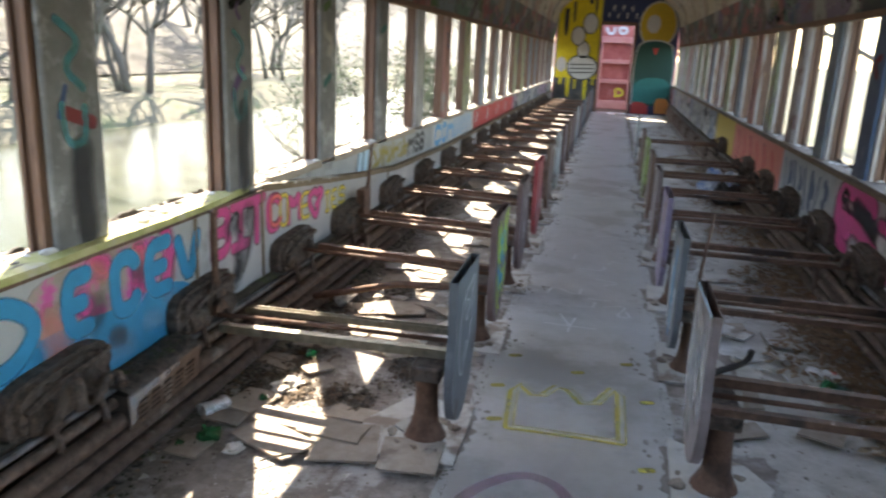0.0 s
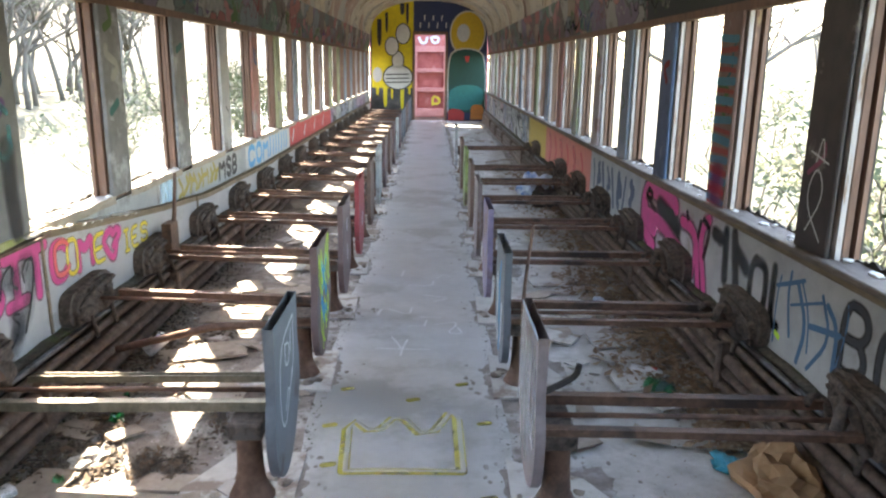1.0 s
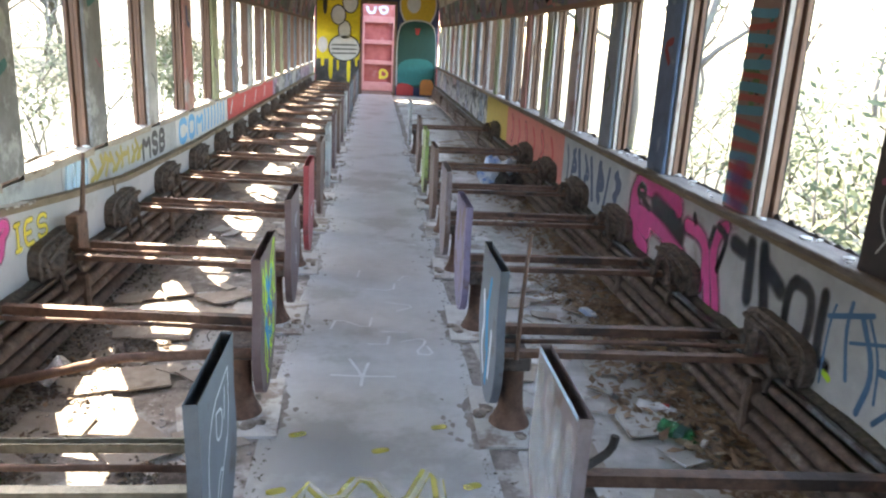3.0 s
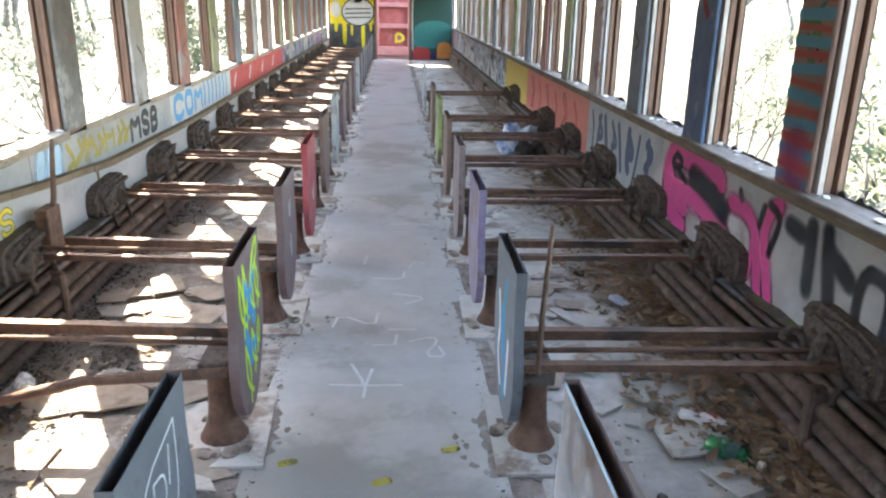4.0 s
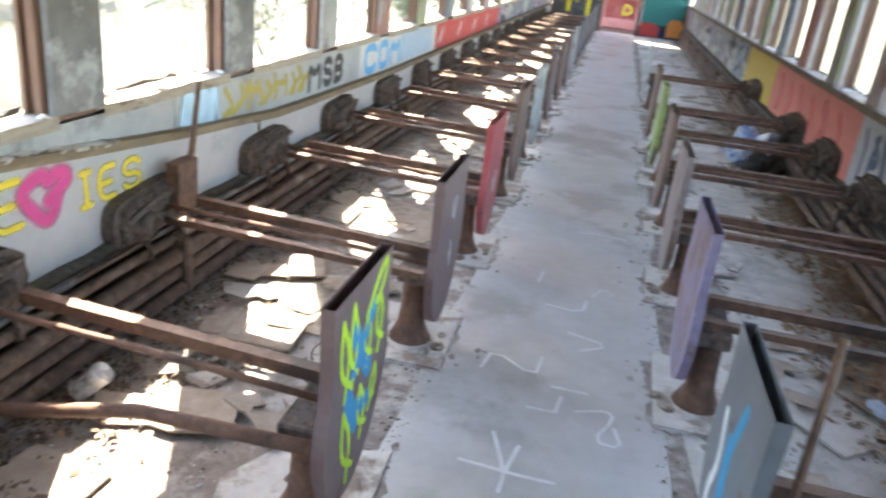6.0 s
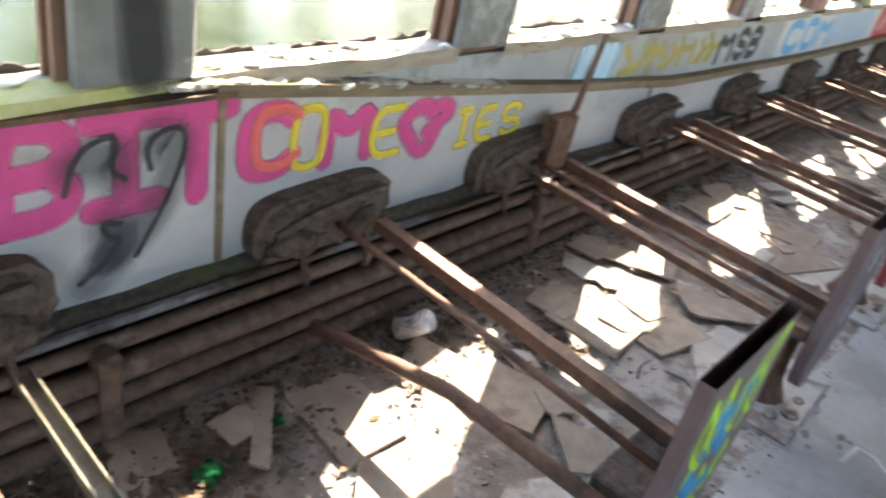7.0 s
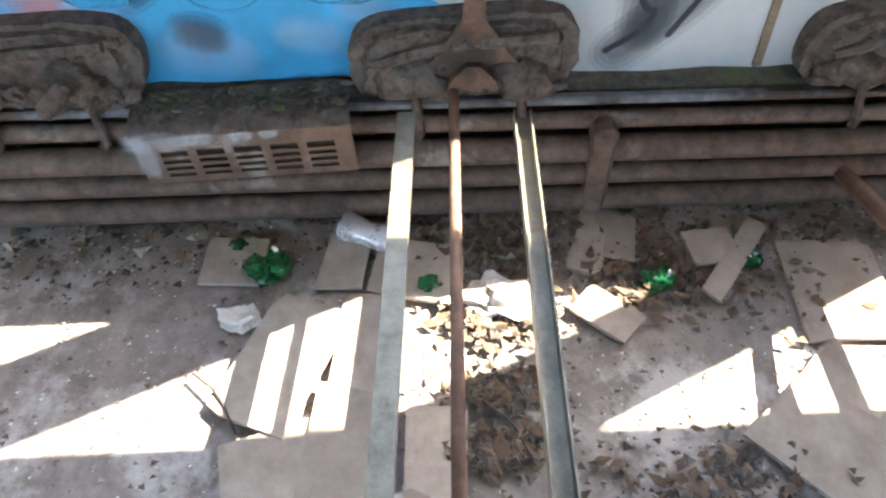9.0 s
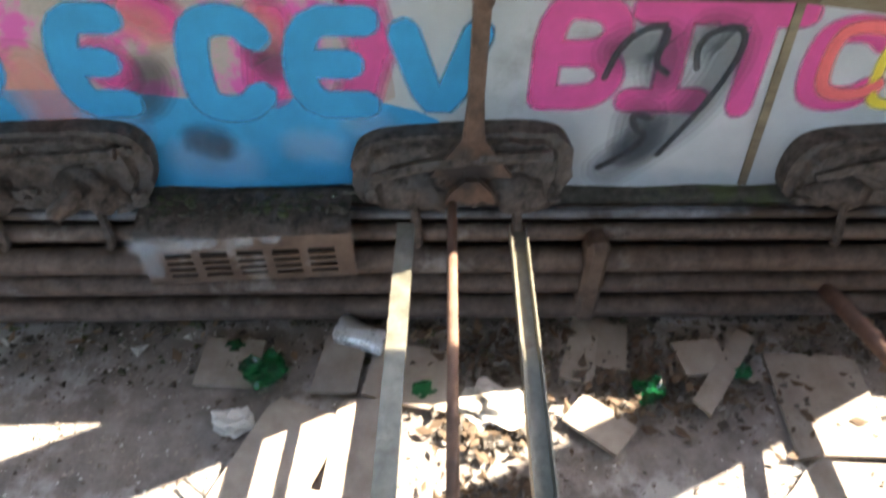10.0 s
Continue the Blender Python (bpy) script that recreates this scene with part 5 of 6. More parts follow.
for st in ([(-0.17, 4.26), (-0.05, 4.25), (0.075, 4.25)], [(-0.055, 4.17), (-0.05, 4.25), (-0.105, 4.41)], [(-0.05, 4.25), (-0.03, 4.37)], [(-0.03, 4.57), (0.05, 4.57)], [(0.05, 4.57), (0.06, 4.66)], [(0.03, 4.71), (0.136, 4.71)],
           [(-0.2, 4.74), (-0.18, 4.87), (-0.03, 4.74), (-0.02, 4.88)], [(0.11, 4.6), (0.2, 4.64), (0.22, 4.6), (0.16, 4.47), (0.243, 4.46), (0.22, 4.55)], [(0.05, 5.1), (0.2, 5.05), (0.1, 4.98)], [(-0.05, 5.3), (0.09, 5.28), (0.1, 5.4)],
           [(0.025, 6.2), (0.14, 6.21), (0.25, 6.2)], [(-0.1, 5.5), (-0.09, 5.62)], [(0.12, 5.45), (0.16, 5.55), (0.2, 5.5)], [(0.0, 7.1), (0.12, 7.12)]):
    bm = bmesh.new()
    tube(bm, [on_floor(*p[:2]) for p in chaikin(st, 1)], 0.0062, 8, NZ, 0.16)
    part("chalk_mark", bm, PALEW, floor)

# ---- rubble on the floor ----
def shard(name, pts, z, tilt, m, label, cat, group, thick=0.007):
    c = sum((Vector((p[0], p[1], 0)) for p in pts), Vector()) / len(pts)
    bm = bmesh.new()
    prism(bm, [(p[0] - c.x, p[1] - c.y) for p in pts], 0, thick, 2)
    ob = part(name, bm, m)
    ob.matrix_world = pose(c.x, c.y, z, *tilt)
    return tagged(ob, label, cat, group)


BOARD = "broken tan floor board piece lying on the dirty floor"
r9 = random.Random(31)


def board_at(x, y, length, width, turn, m, lift, tip=0.7):
    """A broken sheet with uneven corners, lying at x, y; length runs along turn."""
    rim = []
    for u, v in ((-1, -1), (1, -1), (1, 1), (-1, 1)):
        rim.append((u * length / 2 * r9.uniform(0.86, 1.06), v * width / 2 * r9.uniform(0.86, 1.06)))
        if r9.random() < 0.4:
            rim.append((u * length / 2 * r9.uniform(0.5, 0.85) * (1 if u * v < 0 else 0.9), v * width / 2 * r9.uniform(0.9, 1.1)) if u * v > 0 else (u * length / 2 * r9.uniform(0.95, 1.08), v * width / 2 * r9.uniform(0.3, 0.6)))
    rim.sort(key=lambda p: math.atan2(p[1], p[0]))
    a = radians(turn)
    pts = [(x + u * math.cos(a) - v * math.sin(a), y + u * math.sin(a) + v * math.cos(a)) for u, v in rim]
    shard("broken_board", pts, lift, (r9.uniform(-tip, tip), r9.uniform(-tip, tip), 0), m, BOARD, "floor board", "broken floor boards")


WEST_BOARDS = (
    (-1.16, 2.72, 0.13, 0.12, 175), (-1.15, 2.93, 0.15, 0.09, 173), (-1.12, 3.06, 0.14, 0.18, 167), (-0.93, 2.83, 0.25, 0.15, 154),
    (-0.95, 2.97, 0.24, 0.1, 172), (-0.76, 2.94, 0.22, 0.13, 173), (-0.74, 3.08, 0.18, 0.1, 177), (-1.18, 3.4, 0.18, 0.065, 160),
    (-1.18, 3.46, 0.12, 0.06, 164), (-1.0, 3.4, 0.12, 0.08, 45), (-1.15, 3.63, 0.1, 0.09, 97), (-1.12, 3.67, 0.25, 0.04, 141), (-1.04, 3.84, 0.19, 0.24, 85),
)
AISLE_BOARDS = (
    (-0.77, 3.74, 0.28, 0.2, 130), (-0.7, 2.88, 0.22, 0.24, 15), (-0.47, 2.86, 0.2, 0.22, 5), (-0.86, 4.2, 0.2, 0.2, 103), (-0.9, 4.66, 0.19, 0.24, 93), (-0.76, 4.84, 0.26, 0.18, 81),
    (-0.84, 3.77, 0.14, 0.08, 46), (-1.08, 5.85, 0.24, 0.16, 88), (-0.68, 5.75, 0.34, 0.18, 69), (-0.72, 5.12, 0.24, 0.16, 40), (-0.98, 5.2, 0.2, 0.14, 110),
)
EAST_BOARDS = (
    (0.72, 4.96, 0.26, 0.17, 60), (0.9, 4.79, 0.24, 0.2, 35), (0.76, 4.83, 0.22, 0.05, 120), (0.96, 4.36, 0.23, 0.18, 2), (0.7, 4.4, 0.22, 0.15, 150), (0.95, 3.86, 0.2, 0.17, 5),
    (1.04, 5.4, 0.23, 0.18, 0), (0.78, 5.36, 0.2, 0.18, 3), (0.6, 5.98, 0.22, 0.16, 20), (0.74, 4.07, 0.1, 0.06, 30), (0.8, 3.98, 0.08, 0.05, 70), (0.86, 4.12, 0.09, 0.06, 140),
)
for i, row in enumerate(WEST_BOARDS + AISLE_BOARDS):
    board_at(*row, TILE, 0.006 + 0.002 * (i % 6))
for i, row in enumerate(EAST_BOARDS):
    board_at(*row, PLATE, 0.007 + 0.002 * (i % 6))
r2 = random.Random(21)
for i in range(250):
    s = r2.choice((-1, -1, 1))
    x, y = s * r2.uniform(0.5, 1.18), 1.6 + 15 * r2.random() ** 1.5
    if s < 0 and x < -0.55 and 2.2 < y < 4.0:
        continue
    w, h, a0 = r2.uniform(0.03, 0.13), r2.uniform(0.025, 0.1), r2.uniform(0, 6.3)
    rim = [(-w, -h), (w, -h * r2.uniform(0.8, 1.1)), (w * r2.uniform(0.5, 1), h * r2.uniform(0.2, 1))]
    for j in range(r2.choice((1, 2, 3, 4))):
        rim.append((rim[-1][0] - w * r2.uniform(0.2, 0.55), h * r2.uniform(0.3, 1.1)))
    rim.append((-w * r2.uniform(0.9, 1.15), h * r2.uniform(0.1, 0.9)))
    pts = [(x + u * math.cos(a0) - v * math.sin(a0), y + u * math.sin(a0) + v * math.cos(a0)) for u, v in rim]
    shard("broken_board", pts, 0.008 + 0.012 * r2.random(), (r2.uniform(-6, 6), r2.uniform(-6, 6), 0), r2.choice((TILE, TILE, PLATE)), BOARD, "floor board", "broken floor boards", 0.006)


def scatter(name, count, place, size, m, label, cat, seed, flat=0.4, curl=False):
    r = random.Random(seed)
    verts, faces = [], []
    for _ in range(count):
        x, y, z = place(r)
        q, a = size(r), r.uniform(0, 6.3)
        b = len(verts)
        c, d = math.cos(a), math.sin(a)
        if curl:
            for u, v, w in ((-1, 0, 0.1), (-0.2, -0.5, 0.5 * r.random()), (1, 0, 0.3 + r.random()), (-0.2, 0.5, 0.6 * r.random())):
                verts.append((x + q * (u * c - v * d), y + q * (u * d + v * c), z + q * w * 0.6))
            faces += [(b, b + 1, b + 2), (b, b + 2, b + 3)]
        else:
            for u, v, w in ((-1, -0.6, 0), (1, -0.7, 0), (0.3, 1, 0), (-0.1 + r.uniform(-0.5, 0.5), r.uniform(-0.3, 0.3), flat * r.uniform(0.5, 1.5))):
                verts.append((x + q * (u * c - v * d) * r.uniform(0.6, 1.2), y + q * (u * d + v * c), z + q * w))
            faces += [(b, b + 1, b + 3), (b + 1, b + 2, b + 3), (b + 2, b, b + 3), (b, b + 2, b + 1)]
    me = bpy.data.meshes.new(name)
    me.from_pydata(verts, [], faces)
    me.materials.append(m)
    return tagged(new(name, me), label, cat, kind="stuff")


def beds(r):
    s = r.choice((-1, 1))
    return s * (0.4 + 0.88 * r.random() ** 0.8), 1.3 + 17 * r.random() ** 1.4, 0.002


def west_bed(r):
    return -(0.5 + 0.76 * r.random() ** 0.6), 2.0 + 4.5 * r.random(), 0.002


def leafbed(r):
    y = 3.3 + 7 * r.random() ** 1.3
    return 1.25 - 0.32 * r.random() ** 1.4 * (1 + 0.4 * math.sin(y * 5)), y, 0.004 + 0.03 * r.random()


def near_heap(r):
    c = r.choice(((-1.16, 3.22, 0.07), (-1.1, 3.6, 0.14), (-1.0, 3.2, 0.05), (-1.13, 4.15, 0.14), (-1.08, 3.5, 0.06), (-0.85, 3.19, 0.045), (-0.75, 3.18, 0.04), (-0.95, 4.5, 0.12), (-0.66, 3.5, 0.1)))
    return c[0] + r.gauss(0, c[2] * 0.5), c[1] + r.gauss(0, c[2]), 0.003 + 0.012 * r.random()


scatter("grit", 9000, beds, lambda r: 0.0015 + 0.007 * r.random() ** 3, GRIT, "grit and crumbs of rubble scattered over the floor", "grit", 1)
scatter("grit", 9000, west_bed, lambda r: 0.0015 + 0.006 * r.random() ** 3, GRIT, "grit and plaster crumbs between the seat frames", "grit", 2)
def verge(r):
    s = r.choice((-1, 1))
    return s * (0.33 + abs(r.gauss(0, 0.045))), 1.5 + 16 * r.random() ** 1.4, 0.004


scatter("grit", 5000, verge, lambda r: 0.0015 + 0.006 * r.random() ** 3, DIRT, "dark grit along the edges of the aisle", "grit", 7)
def pipe_foot(r):
    return -(1.27 - 0.16 * r.random() ** 1.6), 2.0 + 5 * r.random(), 0.002 + 0.008 * r.random()


scatter("rubble", 1500, pipe_foot, lambda r: 0.003 + 0.009 * r.random() ** 2, DIRT, "dark crumbs and rubble along the foot of the pipes", "rubble", 40, 0.8)
scatter("leaf_litter", 160, pipe_foot, lambda r: r.uniform(0.008, 0.02), LEAF, "dry brown leaf bits along the pipes", "leaves", 41, 0.4, True)
scatter("paint_specks", 2600, west_bed, lambda r: 0.0012 + 0.004 * r.random() ** 3, CHIPS, "tiny white specks of paint on the dirty floor", "specks", 42)
scatter("rubble", 2400, near_heap, lambda r: 0.003 + 0.01 * r.random() ** 2, RUBBLE, "small heaps of dark broken rubble", "rubble", 3, 0.8)
scatter("leaf_litter", 2800, leafbed, lambda r: r.uniform(0.012, 0.034), LEAF, "dry brown leaves drifted along the wall", "leaves", 4, 0.4, True)
scatter("leaf_litter", 900, near_heap, lambda r: r.uniform(0.008, 0.02), LEAF_DARK, "dry brown leaves and twigs among rubble", "leaves", 5, 0.4, True)
def east_heap(r):
    c = r.choice(((1.06, 4.75, 0.13), (1.1, 4.42, 0.1), (1.1, 3.95, 0.12), (1.08, 5.35, 0.12), (1.12, 3.6, 0.14), (1.1, 5.0, 0.12)))
    return min(1.23, c[0] + r.gauss(0, c[2] * 0.5)), c[1] + r.gauss(0, c[2]), 0.006 + 0.03 * r.random()


scatter("leaf_litter", 700, east_heap, lambda r: r.uniform(0.014, 0.034), LEAF, "heap of curled brown leaves beside the pipes", "leaves", 8, 0.4, True)
scatter("rubble", 700, east_heap, lambda r: 0.003 + 0.009 * r.random() ** 2, RUBBLE, "dark crumbs among the leaves", "rubble", 9, 0.8)
scatter("paper_scraps", 160, beds, lambda r: r.uniform(0.006, 0.022), CHIPS, "pale scraps of paper and paint on the floor", "scraps", 6, 0.3)
GLASS = glass_mat("green_glass", (0.012, 0.26, 0.09))
CLEAR = glass_mat("clear_plastic", (0.85, 0.88, 0.9), 0.12)
def bottle(x, y, z, rz, skin, cap, label, crush, length=0.2, rad=0.033, seed=0):
    e = tagged(new("bottle"), label, "bottle")
    e.matrix_world = pose(x, y, z, 0, 0, rz)
    bm = bmesh.new()
    prof = ((0.0, 0.6), (0.03, 1), (0.2, 1), (0.3, 0.9), (0.4, 1), (0.6, 1.02), (0.72, 0.8), (0.85, 0.42), (0.93, 0.36))
    rings = []
    for t, q in prof:
        ring = []
        for k in range(12):
            a = 2 * math.pi * k / 12
            w = 1 + 0.35 * noise.noise((t * 6 + seed, math.cos(a), math.sin(a)))
            ring.append(bm.verts.new((t * length, rad * q * math.cos(a) * w, rad * q * crush * (1 + math.sin(a)) * w)))
        rings.append(ring)
    for a, b in zip(rings, rings[1:]):
        for k in range(12):
            bm.faces.new((a[k], a[(k + 1) % 12], b[(k + 1) % 12], b[k]))
    bm.faces.new(rings[0])
    bm.faces.new(rings[-1])
    part("body", bm, skin, e, "", True)
    bm = bmesh.new()
    tube(bm, [(length * 0.93, 0, rad * crush), (length * 1.02, 0, rad * crush)], rad * 0.42, 10)
    part("cap", bm, cap, e)
    bm = bmesh.new()
    tube(bm, [(length * 0.4, 0, rad * crush), (length * 0.6, 0, rad * crush)], rad * 1.04, 12, None, crush)
    part("wrapper", bm, cap if skin != GLASS_PET else GREENP, e)
    return e


GLASS_PET = glass_mat("green_plastic", (0.03, 0.5, 0.2), 0.15)
bottle(0.95, 3.99, 0.004, -25, mat("milky_plastic", (0.6, 0.62, 0.66), (0.8, 0.81, 0.84), (0.4, 0.42, 0.5), 30, 12, 0.25, 0, 0.2, 0.6), RED, "crushed clear plastic bottle with red wrapper among leaves", 0.6, 0.19, 0.034, 3)
bottle(0.98, 3.83, 0.004, -52, GLASS_PET, CHIPS, "crushed green plastic bottle lying on leaves", 0.75, 0.17, 0.036, 7)


def can(x, y, rz, label, crush, seed, tip=0):
    e = tagged(new("drink_can"), label, "can")
    e.matrix_world = pose(x, y, 0.003, 0, -tip, rz)
    metal = mat("can_metal", (0.6, 0.61, 0.63), (0.82, 0.83, 0.85), (0.3, 0.32, 0.38), 25, 18, 0.3, 0.35, 0.2, 0.62)
    bm = bmesh.new()
    rings = []
    for t, q in ((0, 0.8), (0.06, 1), (0.5, 0.85), (0.94, 1), (1, 0.8)):
        rings.append([bm.verts.new((t * 0.105, 0.032 * q * math.cos(a) * (1 + 0.3 * noise.noise((t * 5 + seed, math.cos(a), math.sin(a)))), 0.032 * q * crush * (1 + math.sin(a)))) for a in [2 * math.pi * k / 14 for k in range(14)]])
    for a, b in zip(rings, rings[1:]):
        for k in range(14):
            bm.faces.new((a[k], a[(k + 1) % 14], b[(k + 1) % 14], b[k]))
    part("body", bm, metal, e, "", True)
    for t in (0.002, 0.103):
        bm = bmesh.new()
        tube(bm, [(t - 0.002, 0, 0.032 * crush), (t + 0.002, 0, 0.032 * crush)], 0.027, 14, None, crush)
        part("lid", bm, metal, e)


can(-1.17, 4.15, 10, "dented silver drink can among rubble", 1.0, 2, 42)
can(-1.235, 2.92, 65, "crushed silver drink can beside the pipes", 0.7, 5)


def crumpled(name, x, y, r, m, label, cat, seed, flat=0.6):
    bm = bmesh.new()
    made = bmesh.ops.create_icosphere(bm, subdivisions=3, radius=1.0)["verts"]
    for v in made:
        k = 1 + 0.55 * noise.noise(v.co * 1.6 + Vector((seed, 0, 0))) + 0.3 * noise.noise(v.co * 4.2 + Vector((0, seed, 0)))
        v.co = Vector((v.co.x * r * k, v.co.y * r * 1.2 * k, max(0, (v.co.z + 0.7) * r * flat * k)))
    ob = part(name, bm, m)
    ob.matrix_world = pose(x, y, 0.003)
    return tagged(ob, label, cat)


for i, (x, y, q) in enumerate(((-1.131, 2.785, 0.034), (-1.07, 3.506, 0.026), (-1.117, 3.7, 0.017), (-1.084, 3.082, 0.018), (-1.2, 2.72, 0.014))):
    crumpled("broken_bottle", x, y, q, GLASS, "broken piece of green bottle on the dirty floor", "bottle", 20 + i, 0.7)
crumpled("plastic_bag", 1.12, 8.3, 0.16, mat("blue_white_plastic", (0.4, 0.55, 0.75), (0.7, 0.75, 0.82), (0.1, 0.25, 0.6), 9, 6, 0.35, 0, 0.2), "crumpled blue and white plastic bag", "bag", 2, 1.0)
crumpled("rubbish_bag", 1.15, 7.95, 0.13, DARKBIT, "small black rubbish bag by the wall", "bag", 5, 0.8)
crumpled("paper_bag", 1.18, 3.05, 0.12, mat("brown_paper", (0.3, 0.17, 0.09), (0.44, 0.27, 0.15), None, 14, 2, 0.9, 0, 0.4), "torn crumpled brown paper bag", "paper bag", 8, 0.6)
crumpled("plastic_scrap", 1.07, 3.2, 0.045, CYAN, "torn turquoise plastic scrap", "plastic", 9, 0.6)
crumpled("paper_wad", -1.045, 3.215, 0.05, CHIPS, "crumpled dirty white paper", "paper", 11, 0.4)
crumpled("paper_scrap", -1.023, 2.744, 0.03, CHIPS, "torn white paper scrap", "paper", 12, 0.4)
crumpled("paper_scrap", 1.15, 7.5, 0.05, CHIPS, "torn white paper scrap", "paper", 13, 0.4)
bm = bmesh.new()
soft_box(bm, -0.028, 0.028, -0.044, 0.044, 0, 0.022, 0.003)
ob = part("cigarette_packet", bm, mat("blue_white_card", (0.3, 0.45, 0.7), (0.7, 0.75, 0.8), (0.75, 0.77, 0.8), 12, 14, 0.5, 0, 0.05))
ob.matrix_world = pose(1.03, 4.93, 0.02, 12, 8, 35)
tagged(ob, "crushed blue and white cigarette packet", "packet")
for x, y, rz, k in ((-0.855, 2.725, 38, 1.3), (-0.785, 3.193, 35, 1.0), (-0.7, 4.6, 100, 1.0), (-0.62, 4.42, 160, 1.4)):
    bm = bmesh.new()
    tube(bm, chaikin([(-0.05 * k, 0, 0), (0, 0.012, 0.004), (0.06 * k, -0.004, 0)], 1), 0.003, 6, None, 1, 0.6)
    ob = part("twig", bm, DARKBIT)
    ob.matrix_world = pose(x, y, 0.018, 0, 0, rz)
    tagged(ob, "short black twig on the floor", "twig", "twigs")

# ---- outside ----
def shore(x):
    if x > -5:
        return -1.35
    if x > -7:
        return -1.35 - 0.9 * (-5 - x) / 2
    if x > -15:
        return -2.25
    if x > -17:
        return -2.25 + 1.15 * (-15 - x) / 2
    if x > -24:
        return -1.1 + 0.05 * (-17 - x)
    return -0.75 + 0.36 * min(40, -24 - x)


bm = bmesh.new()
xs = [-900, -200, -64, -50, -38, -30, -24, -22, -19, -17, -16, -15, -12, -9, -7, -6, -5, -3.5, -2, 0, 2, 4, 6, 9, 14, 25, 60, 200, 900]
ys = [-900, -200, -60, -30, -15, -8, -4, 0, 3, 6, 9, 12, 16, 20, 26, 34, 45, 70, 200, 900]
grid = [[bm.verts.new((x, y, shore(x) + 0.12 * noise.noise((x * 0.5, y * 0.5, 0)))) for y in ys] for x in xs]
for i in range(len(xs) - 1):
    for j in range(len(ys) - 1):
        bm.faces.new((grid[i][j], grid[i + 1][j], grid[i + 1][j + 1], grid[i][j + 1]))
GROUND = mat("dry_grass_ground", (0.05, 0.05, 0.03), (0.09, 0.082, 0.055), (0.042, 0.06, 0.024), 3, 0.3, 0.95, 0, 0.5, 0.55)
tagged(part("ground", bm, GROUND, None, "", True), "pale dry grassy ground beside the coach", "ground", kind="structure")
bm = bmesh.new()
hx, hy = [-66 + 42 * i / 16 for i in range(17)], [-60 + 6 * j for j in range(46)]
grid = [[bm.verts.new((x, y, shore(x) + 0.1 + 0.35 * noise.noise((x * 0.2, y * 0.2, 4)) * min(1, (-24 - x) * 0.5))) for y in hy] for x in hx]
for i in range(len(hx) - 1):
    for j in range(len(hy) - 1):
        bm.faces.new((grid[i][j], grid[i + 1][j], grid[i + 1][j + 1], grid[i][j + 1]))
LITTER = mat("woodland_floor", (0.018, 0.017, 0.014), (0.038, 0.035, 0.03), (0.02, 0.028, 0.014), 2.5, 0.35, 0.95, 0, 0.6, 0.55)
tagged(part("hillside", bm, LITTER, None, "", True), "wooded slope of brown leaf litter beyond the water", "hillside", kind="structure")
bm = bmesh.new()
k = [bm.verts.new((x, y, -1.75)) for x, y in ((-16.5, -300), (-5.8, -300), (-5.8, 300), (-16.5, 300))]
bm.faces.new(k)
tagged(part("water", bm, mat("green_water", (0.014, 0.022, 0.007), (0.026, 0.037, 0.013), None, 1.5, 1, 0.22, 0, 0.05)), "still green canal water", "water", kind="structure")

BARK = mat("grey_bark", (0.075, 0.066, 0.06), (0.14, 0.126, 0.112), (0.12, 0.12, 0.1), 12, 2, 0.9, 0, 0.6)
FOLIAGE = mat("fresh_leaves", (0.04, 0.058, 0.022), (0.07, 0.094, 0.038), (0.1, 0.116, 0.06), 2, 3, 0.7, 0, 0.1)


def tree(seed, height, leaves, bushy=False):
    r = random.Random(seed)
    e = new("shrub" if bushy else "tree")
    bm = bmesh.new()
    tips = []

    def limb(p, d, length, rad, depth):
        pts = [p]
        for _ in range(4):
            d = (d + Vector((r.gauss(0, 0.16), r.gauss(0, 0.16), r.gauss(0.03, 0.1)))).normalized()
            pts.append(pts[-1] + d * (length / 4))
        tube(bm, pts, rad, 5, None, 1, 0.45)
        if depth == 0:
            tips.extend(pts[1:])
            return
        for k in range(r.choice((3, 4))):
            i = r.choice((2, 3, 4))
            a = r.uniform(0, 6.3)
            nd = (d * 0.7 + Vector((math.cos(a), math.sin(a), r.uniform(-0.1, 0.6))) * 0.8).normalized()
            limb(pts[i], nd, length * r.uniform(0.45, 0.7), rad * 0.5, depth - 1)

    if bushy:
        for k in range(6):
            a = r.uniform(0, 6.3)
            limb(Vector((0.15 * math.cos(a), 0.15 * math.sin(a), 0)), Vector((math.cos(a) * 0.5, math.sin(a) * 0.5, 1)).normalized(), height * 0.6, 0.025, 2)
    else:
        limb(Vector((0, 0, -0.2)), Vector((0, 0, 1)), height * 0.62, height * 0.017, 3)
    part("trunk", bm, BARK, e, "", True)
    verts, faces = [], []
    for _ in range(leaves):
        c = r.choice(tips) + Vector((r.gauss(0, 0.12), r.gauss(0, 0.12), r.gauss(0, 0.12))) * (1 if bushy else 2.5)
        q = r.uniform(0.02, 0.045) if bushy else r.uniform(0.05, 0.11)
        u = Vector((r.gauss(0, 1), r.gauss(0, 1), r.gauss(0, 1))).normalized()
        v = u.orthogonal().normalized()
        b = len(verts)
        verts += [c - u * q, c + v * q * 0.45, c + u * q, c - v * q * 0.45]
        faces.append((b, b + 1, b + 2, b + 3))
    me = bpy.data.meshes.new("crown")
    me.from_pydata([tuple(v) for v in verts], [], faces)
    me.materials.append(FOLIAGE)
    ob = new("crown", me)
    ob.parent = e
    if bushy:
        return tagged(e, "leafy green shrub growing beside the coach", "shrub", "shrubs beside the coach")
    return tagged(e, "slender nearly bare tree with fine twigs", "tree", "trees round the coach")


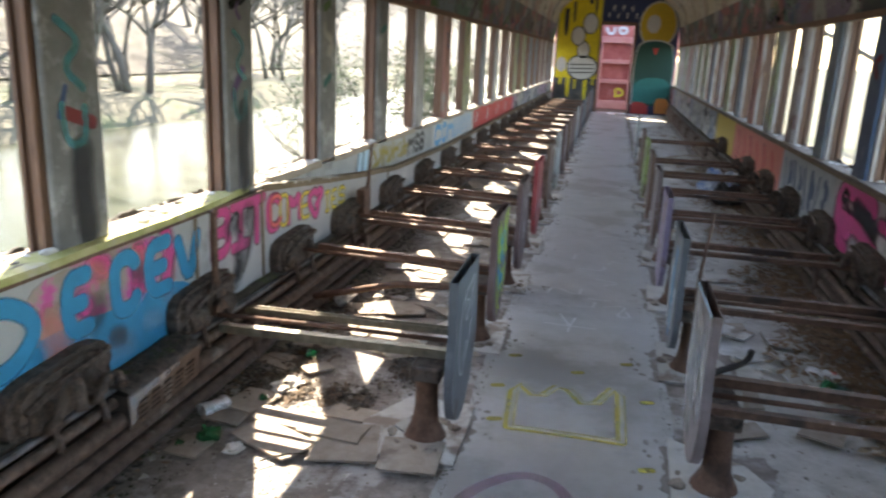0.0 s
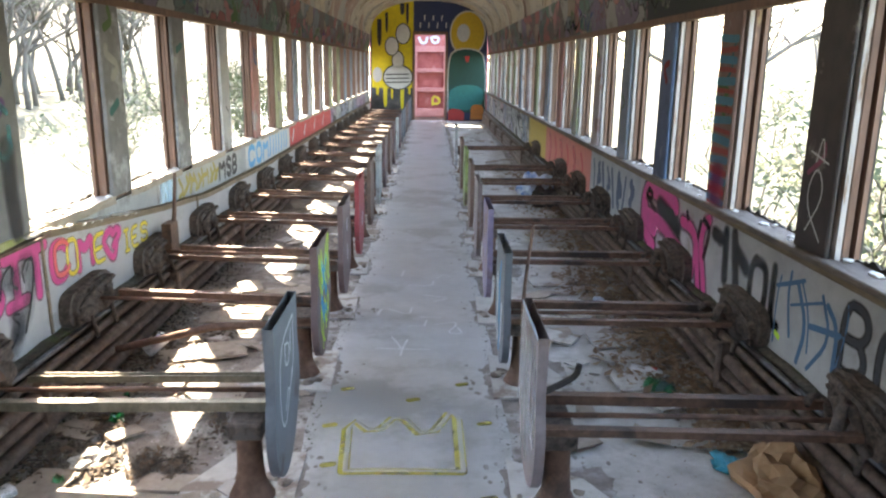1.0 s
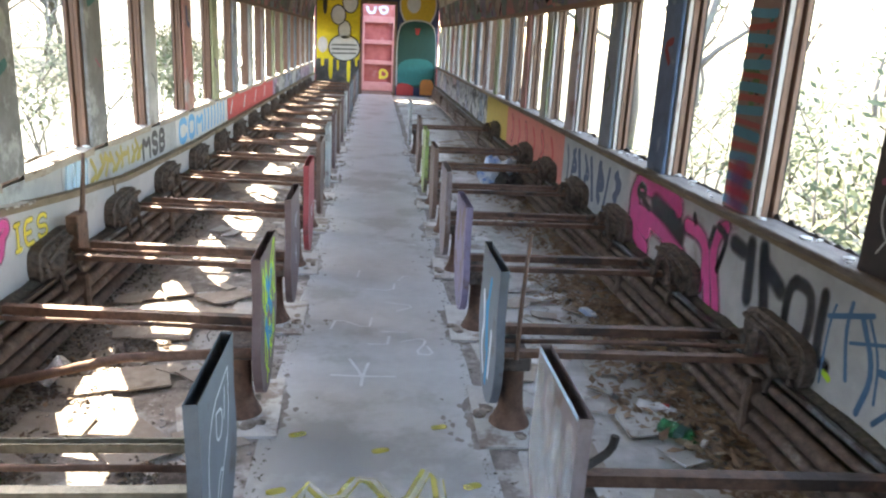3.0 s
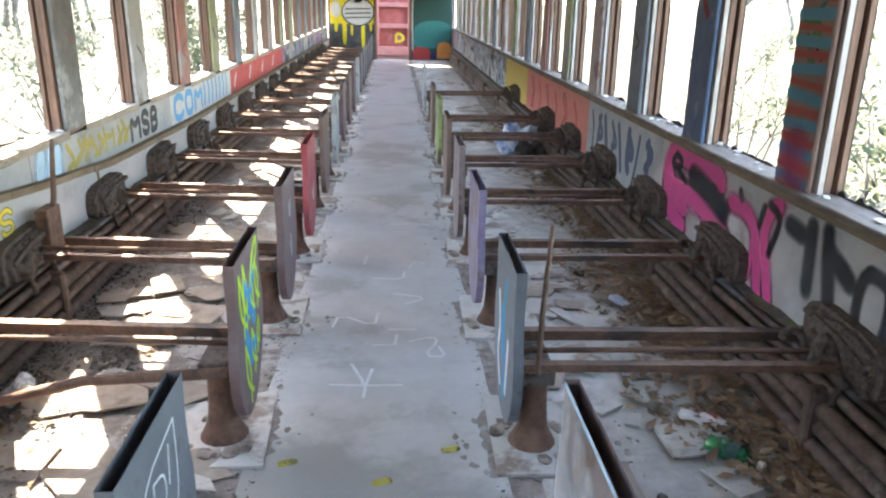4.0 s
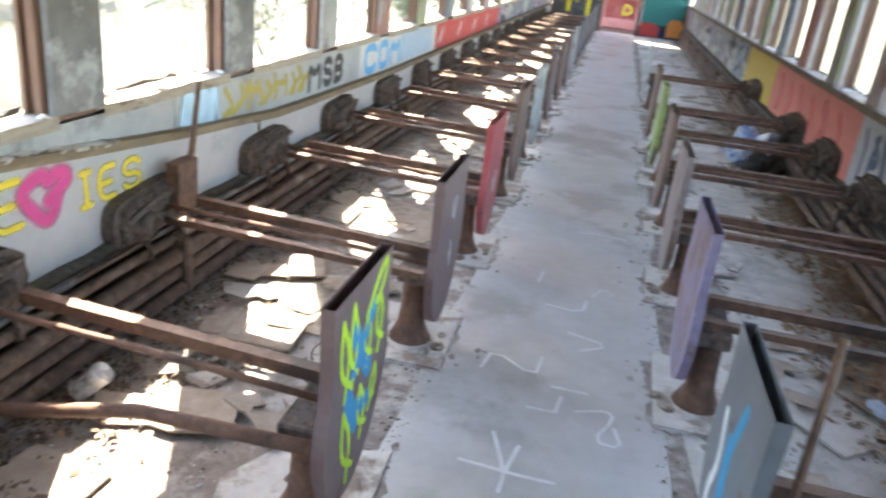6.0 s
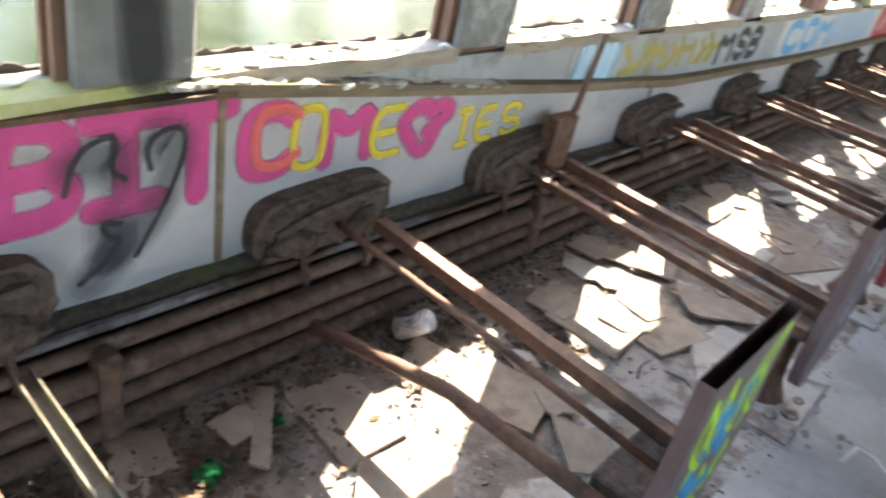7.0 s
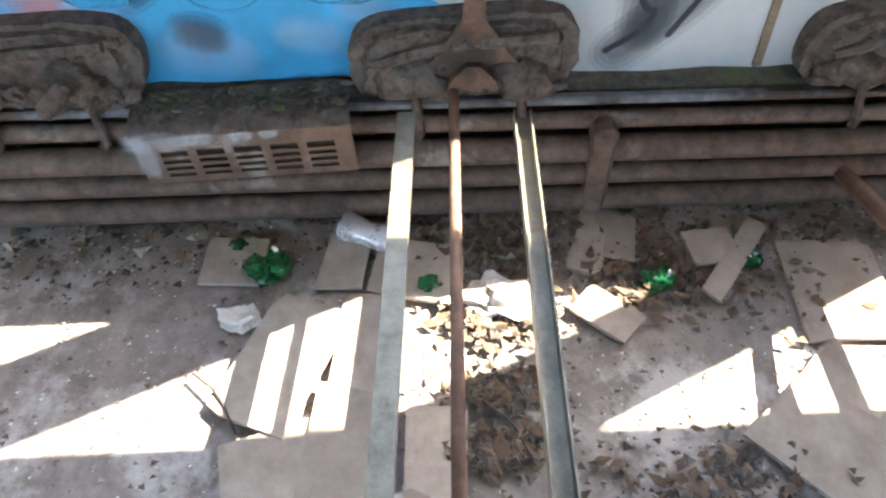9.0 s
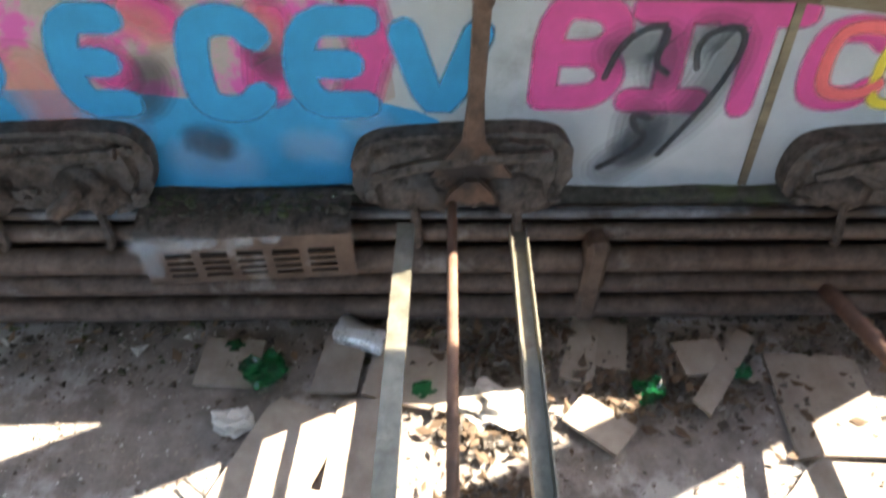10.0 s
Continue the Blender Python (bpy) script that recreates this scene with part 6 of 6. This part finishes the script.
r3 = random.Random(8)
kinds = [tree(3, 9, 400), tree(5, 11, 500), tree(9, 8, 200)]
spots = [(-18.5 - 24 * r3.random() ** 1.5, -14 + 70 * r3.random()) for _ in range(130)] + [(12 + 24 * r3.random(), -6 + 60 * r3.random()) for _ in range(16)] + [(5.5, 15), (7, 22), (-3, 32), (3, 36), (-1, 42), (6, 33)]
for i, (x, y) in enumerate(spots):
    m = pose(x, y, shore(x), r3.uniform(-4, 4), r3.uniform(-4, 4), r3.uniform(0, 360))
    if i < 3:
        kinds[i].matrix_world = m
    else:
        copy_thing(kinds[i % 3], m)
verts, faces = [], []
for k in range(430):
    x, y = (-18.5 - 45 * r3.random() ** 1.4, -10 + 120 * r3.random()) if k < 390 else (13 + 40 * r3.random(), 0 + 110 * r3.random())
    m = pose(x, y, shore(x), r3.uniform(-4, 4), r3.uniform(-4, 4), r3.uniform(0, 360))
    me = kinds[k % 3].children[0].data
    b = len(verts)
    verts += [tuple(m @ v.co) for v in me.vertices]
    faces += [tuple(b + i for i in f.vertices) for f in me.polygons]
me = bpy.data.meshes.new("woods")
me.from_pydata(verts, [], faces)
me.materials.append(BARK)
tagged(new("woods", me), "bare grey woods beyond the water", "woods", kind="stuff")
bushes = [tree(14, 2.5, 4200, True), tree(17, 2.9, 4600, True)]
for i, (x, y, q) in enumerate(((3.9, 6.9, 0), (3.6, 5.5, 40), (5.6, 13.6, 10), (-4.6, 13.4, 70), (-4.0, 17.6, 150), (-4.9, 21.5, 200), (-4.4, 26.5, 250))):
    m = pose(x, y, -1.38, 0, 0, q)
    if i < 2:
        bushes[i].matrix_world = m
    else:
        copy_thing(bushes[i % 2], m)

# the next coach, seen through the end doorway
REDC = mat("faded_red_coach", (0.42, 0.1, 0.09), (0.55, 0.17, 0.15), (0.55, 0.3, 0.28), 6, 3, 0.6, 0, 0.1, 0.6)
nc = tagged(new("railway_coach"), "faded red end of the next railway coach", "coach")
nc.location = (0, 20.6, 0)
bm = bmesh.new()
box(bm, -1.5, -0.38, 0, 0.1, -0.9, 2.9)
box(bm, 0.46, 1.5, 0, 0.1, -0.9, 2.9)
box(bm, -0.38, 0.46, 0, 0.1, 1.75, 2.9)
box(bm, -0.38, 0.46, 0, 0.1, -0.9, 0.0)
box(bm, -1.5, 1.5, 0.1, 5, -0.9, 2.9)
part("end_wall", bm, REDC, nc)
bm = bmesh.new()
for a, b, z0, z1 in ((-0.38, -0.3, 0, 1.75), (0.38, 0.46, 0, 1.75), (-0.3, 0.38, 1.6, 1.75), (-0.3, 0.38, 1.1, 1.2), (-0.3, 0.38, 0.62, 0.72), (-0.3, 0.38, 0, 0.2)):
    soft_box(bm, a, b, -0.03, 0.06, z0, z1, 0.008)
door = part("door", bm, mat("pink_door_paint", (0.55, 0.2, 0.18), (0.66, 0.3, 0.27), None, 6, 3, 0.6), nc)
spray("white_shape", [[(-0.25, 1.95), (-0.2, 1.82), (-0.08, 1.82), (-0.05, 1.95)], [(0.05, 1.95), (0.1, 1.82), (0.22, 1.84), (0.25, 1.96), (0.1, 1.97)]], lambda u, v: (u, -0.004, v), (0, 1, 0), 0.07, CHALK, nc, "", False)
spray("yellow_bar", [[(0.1, 0.3), (0.1, 0.5), (0.2, 0.5), (0.3, 0.4), (0.2, 0.3), (0.1, 0.35)]], lambda u, v: (u, -0.034, v), (0, 1, 0), 0.06, YELLOW, nc, "", False)
bm = bmesh.new()
soft_box(bm, -0.7, 0.7, Y1, 20.55, -0.12, -0.01)
tagged(part("coupling_plate", bm, RUST), "rusty footplate between the two coaches", "footplate")
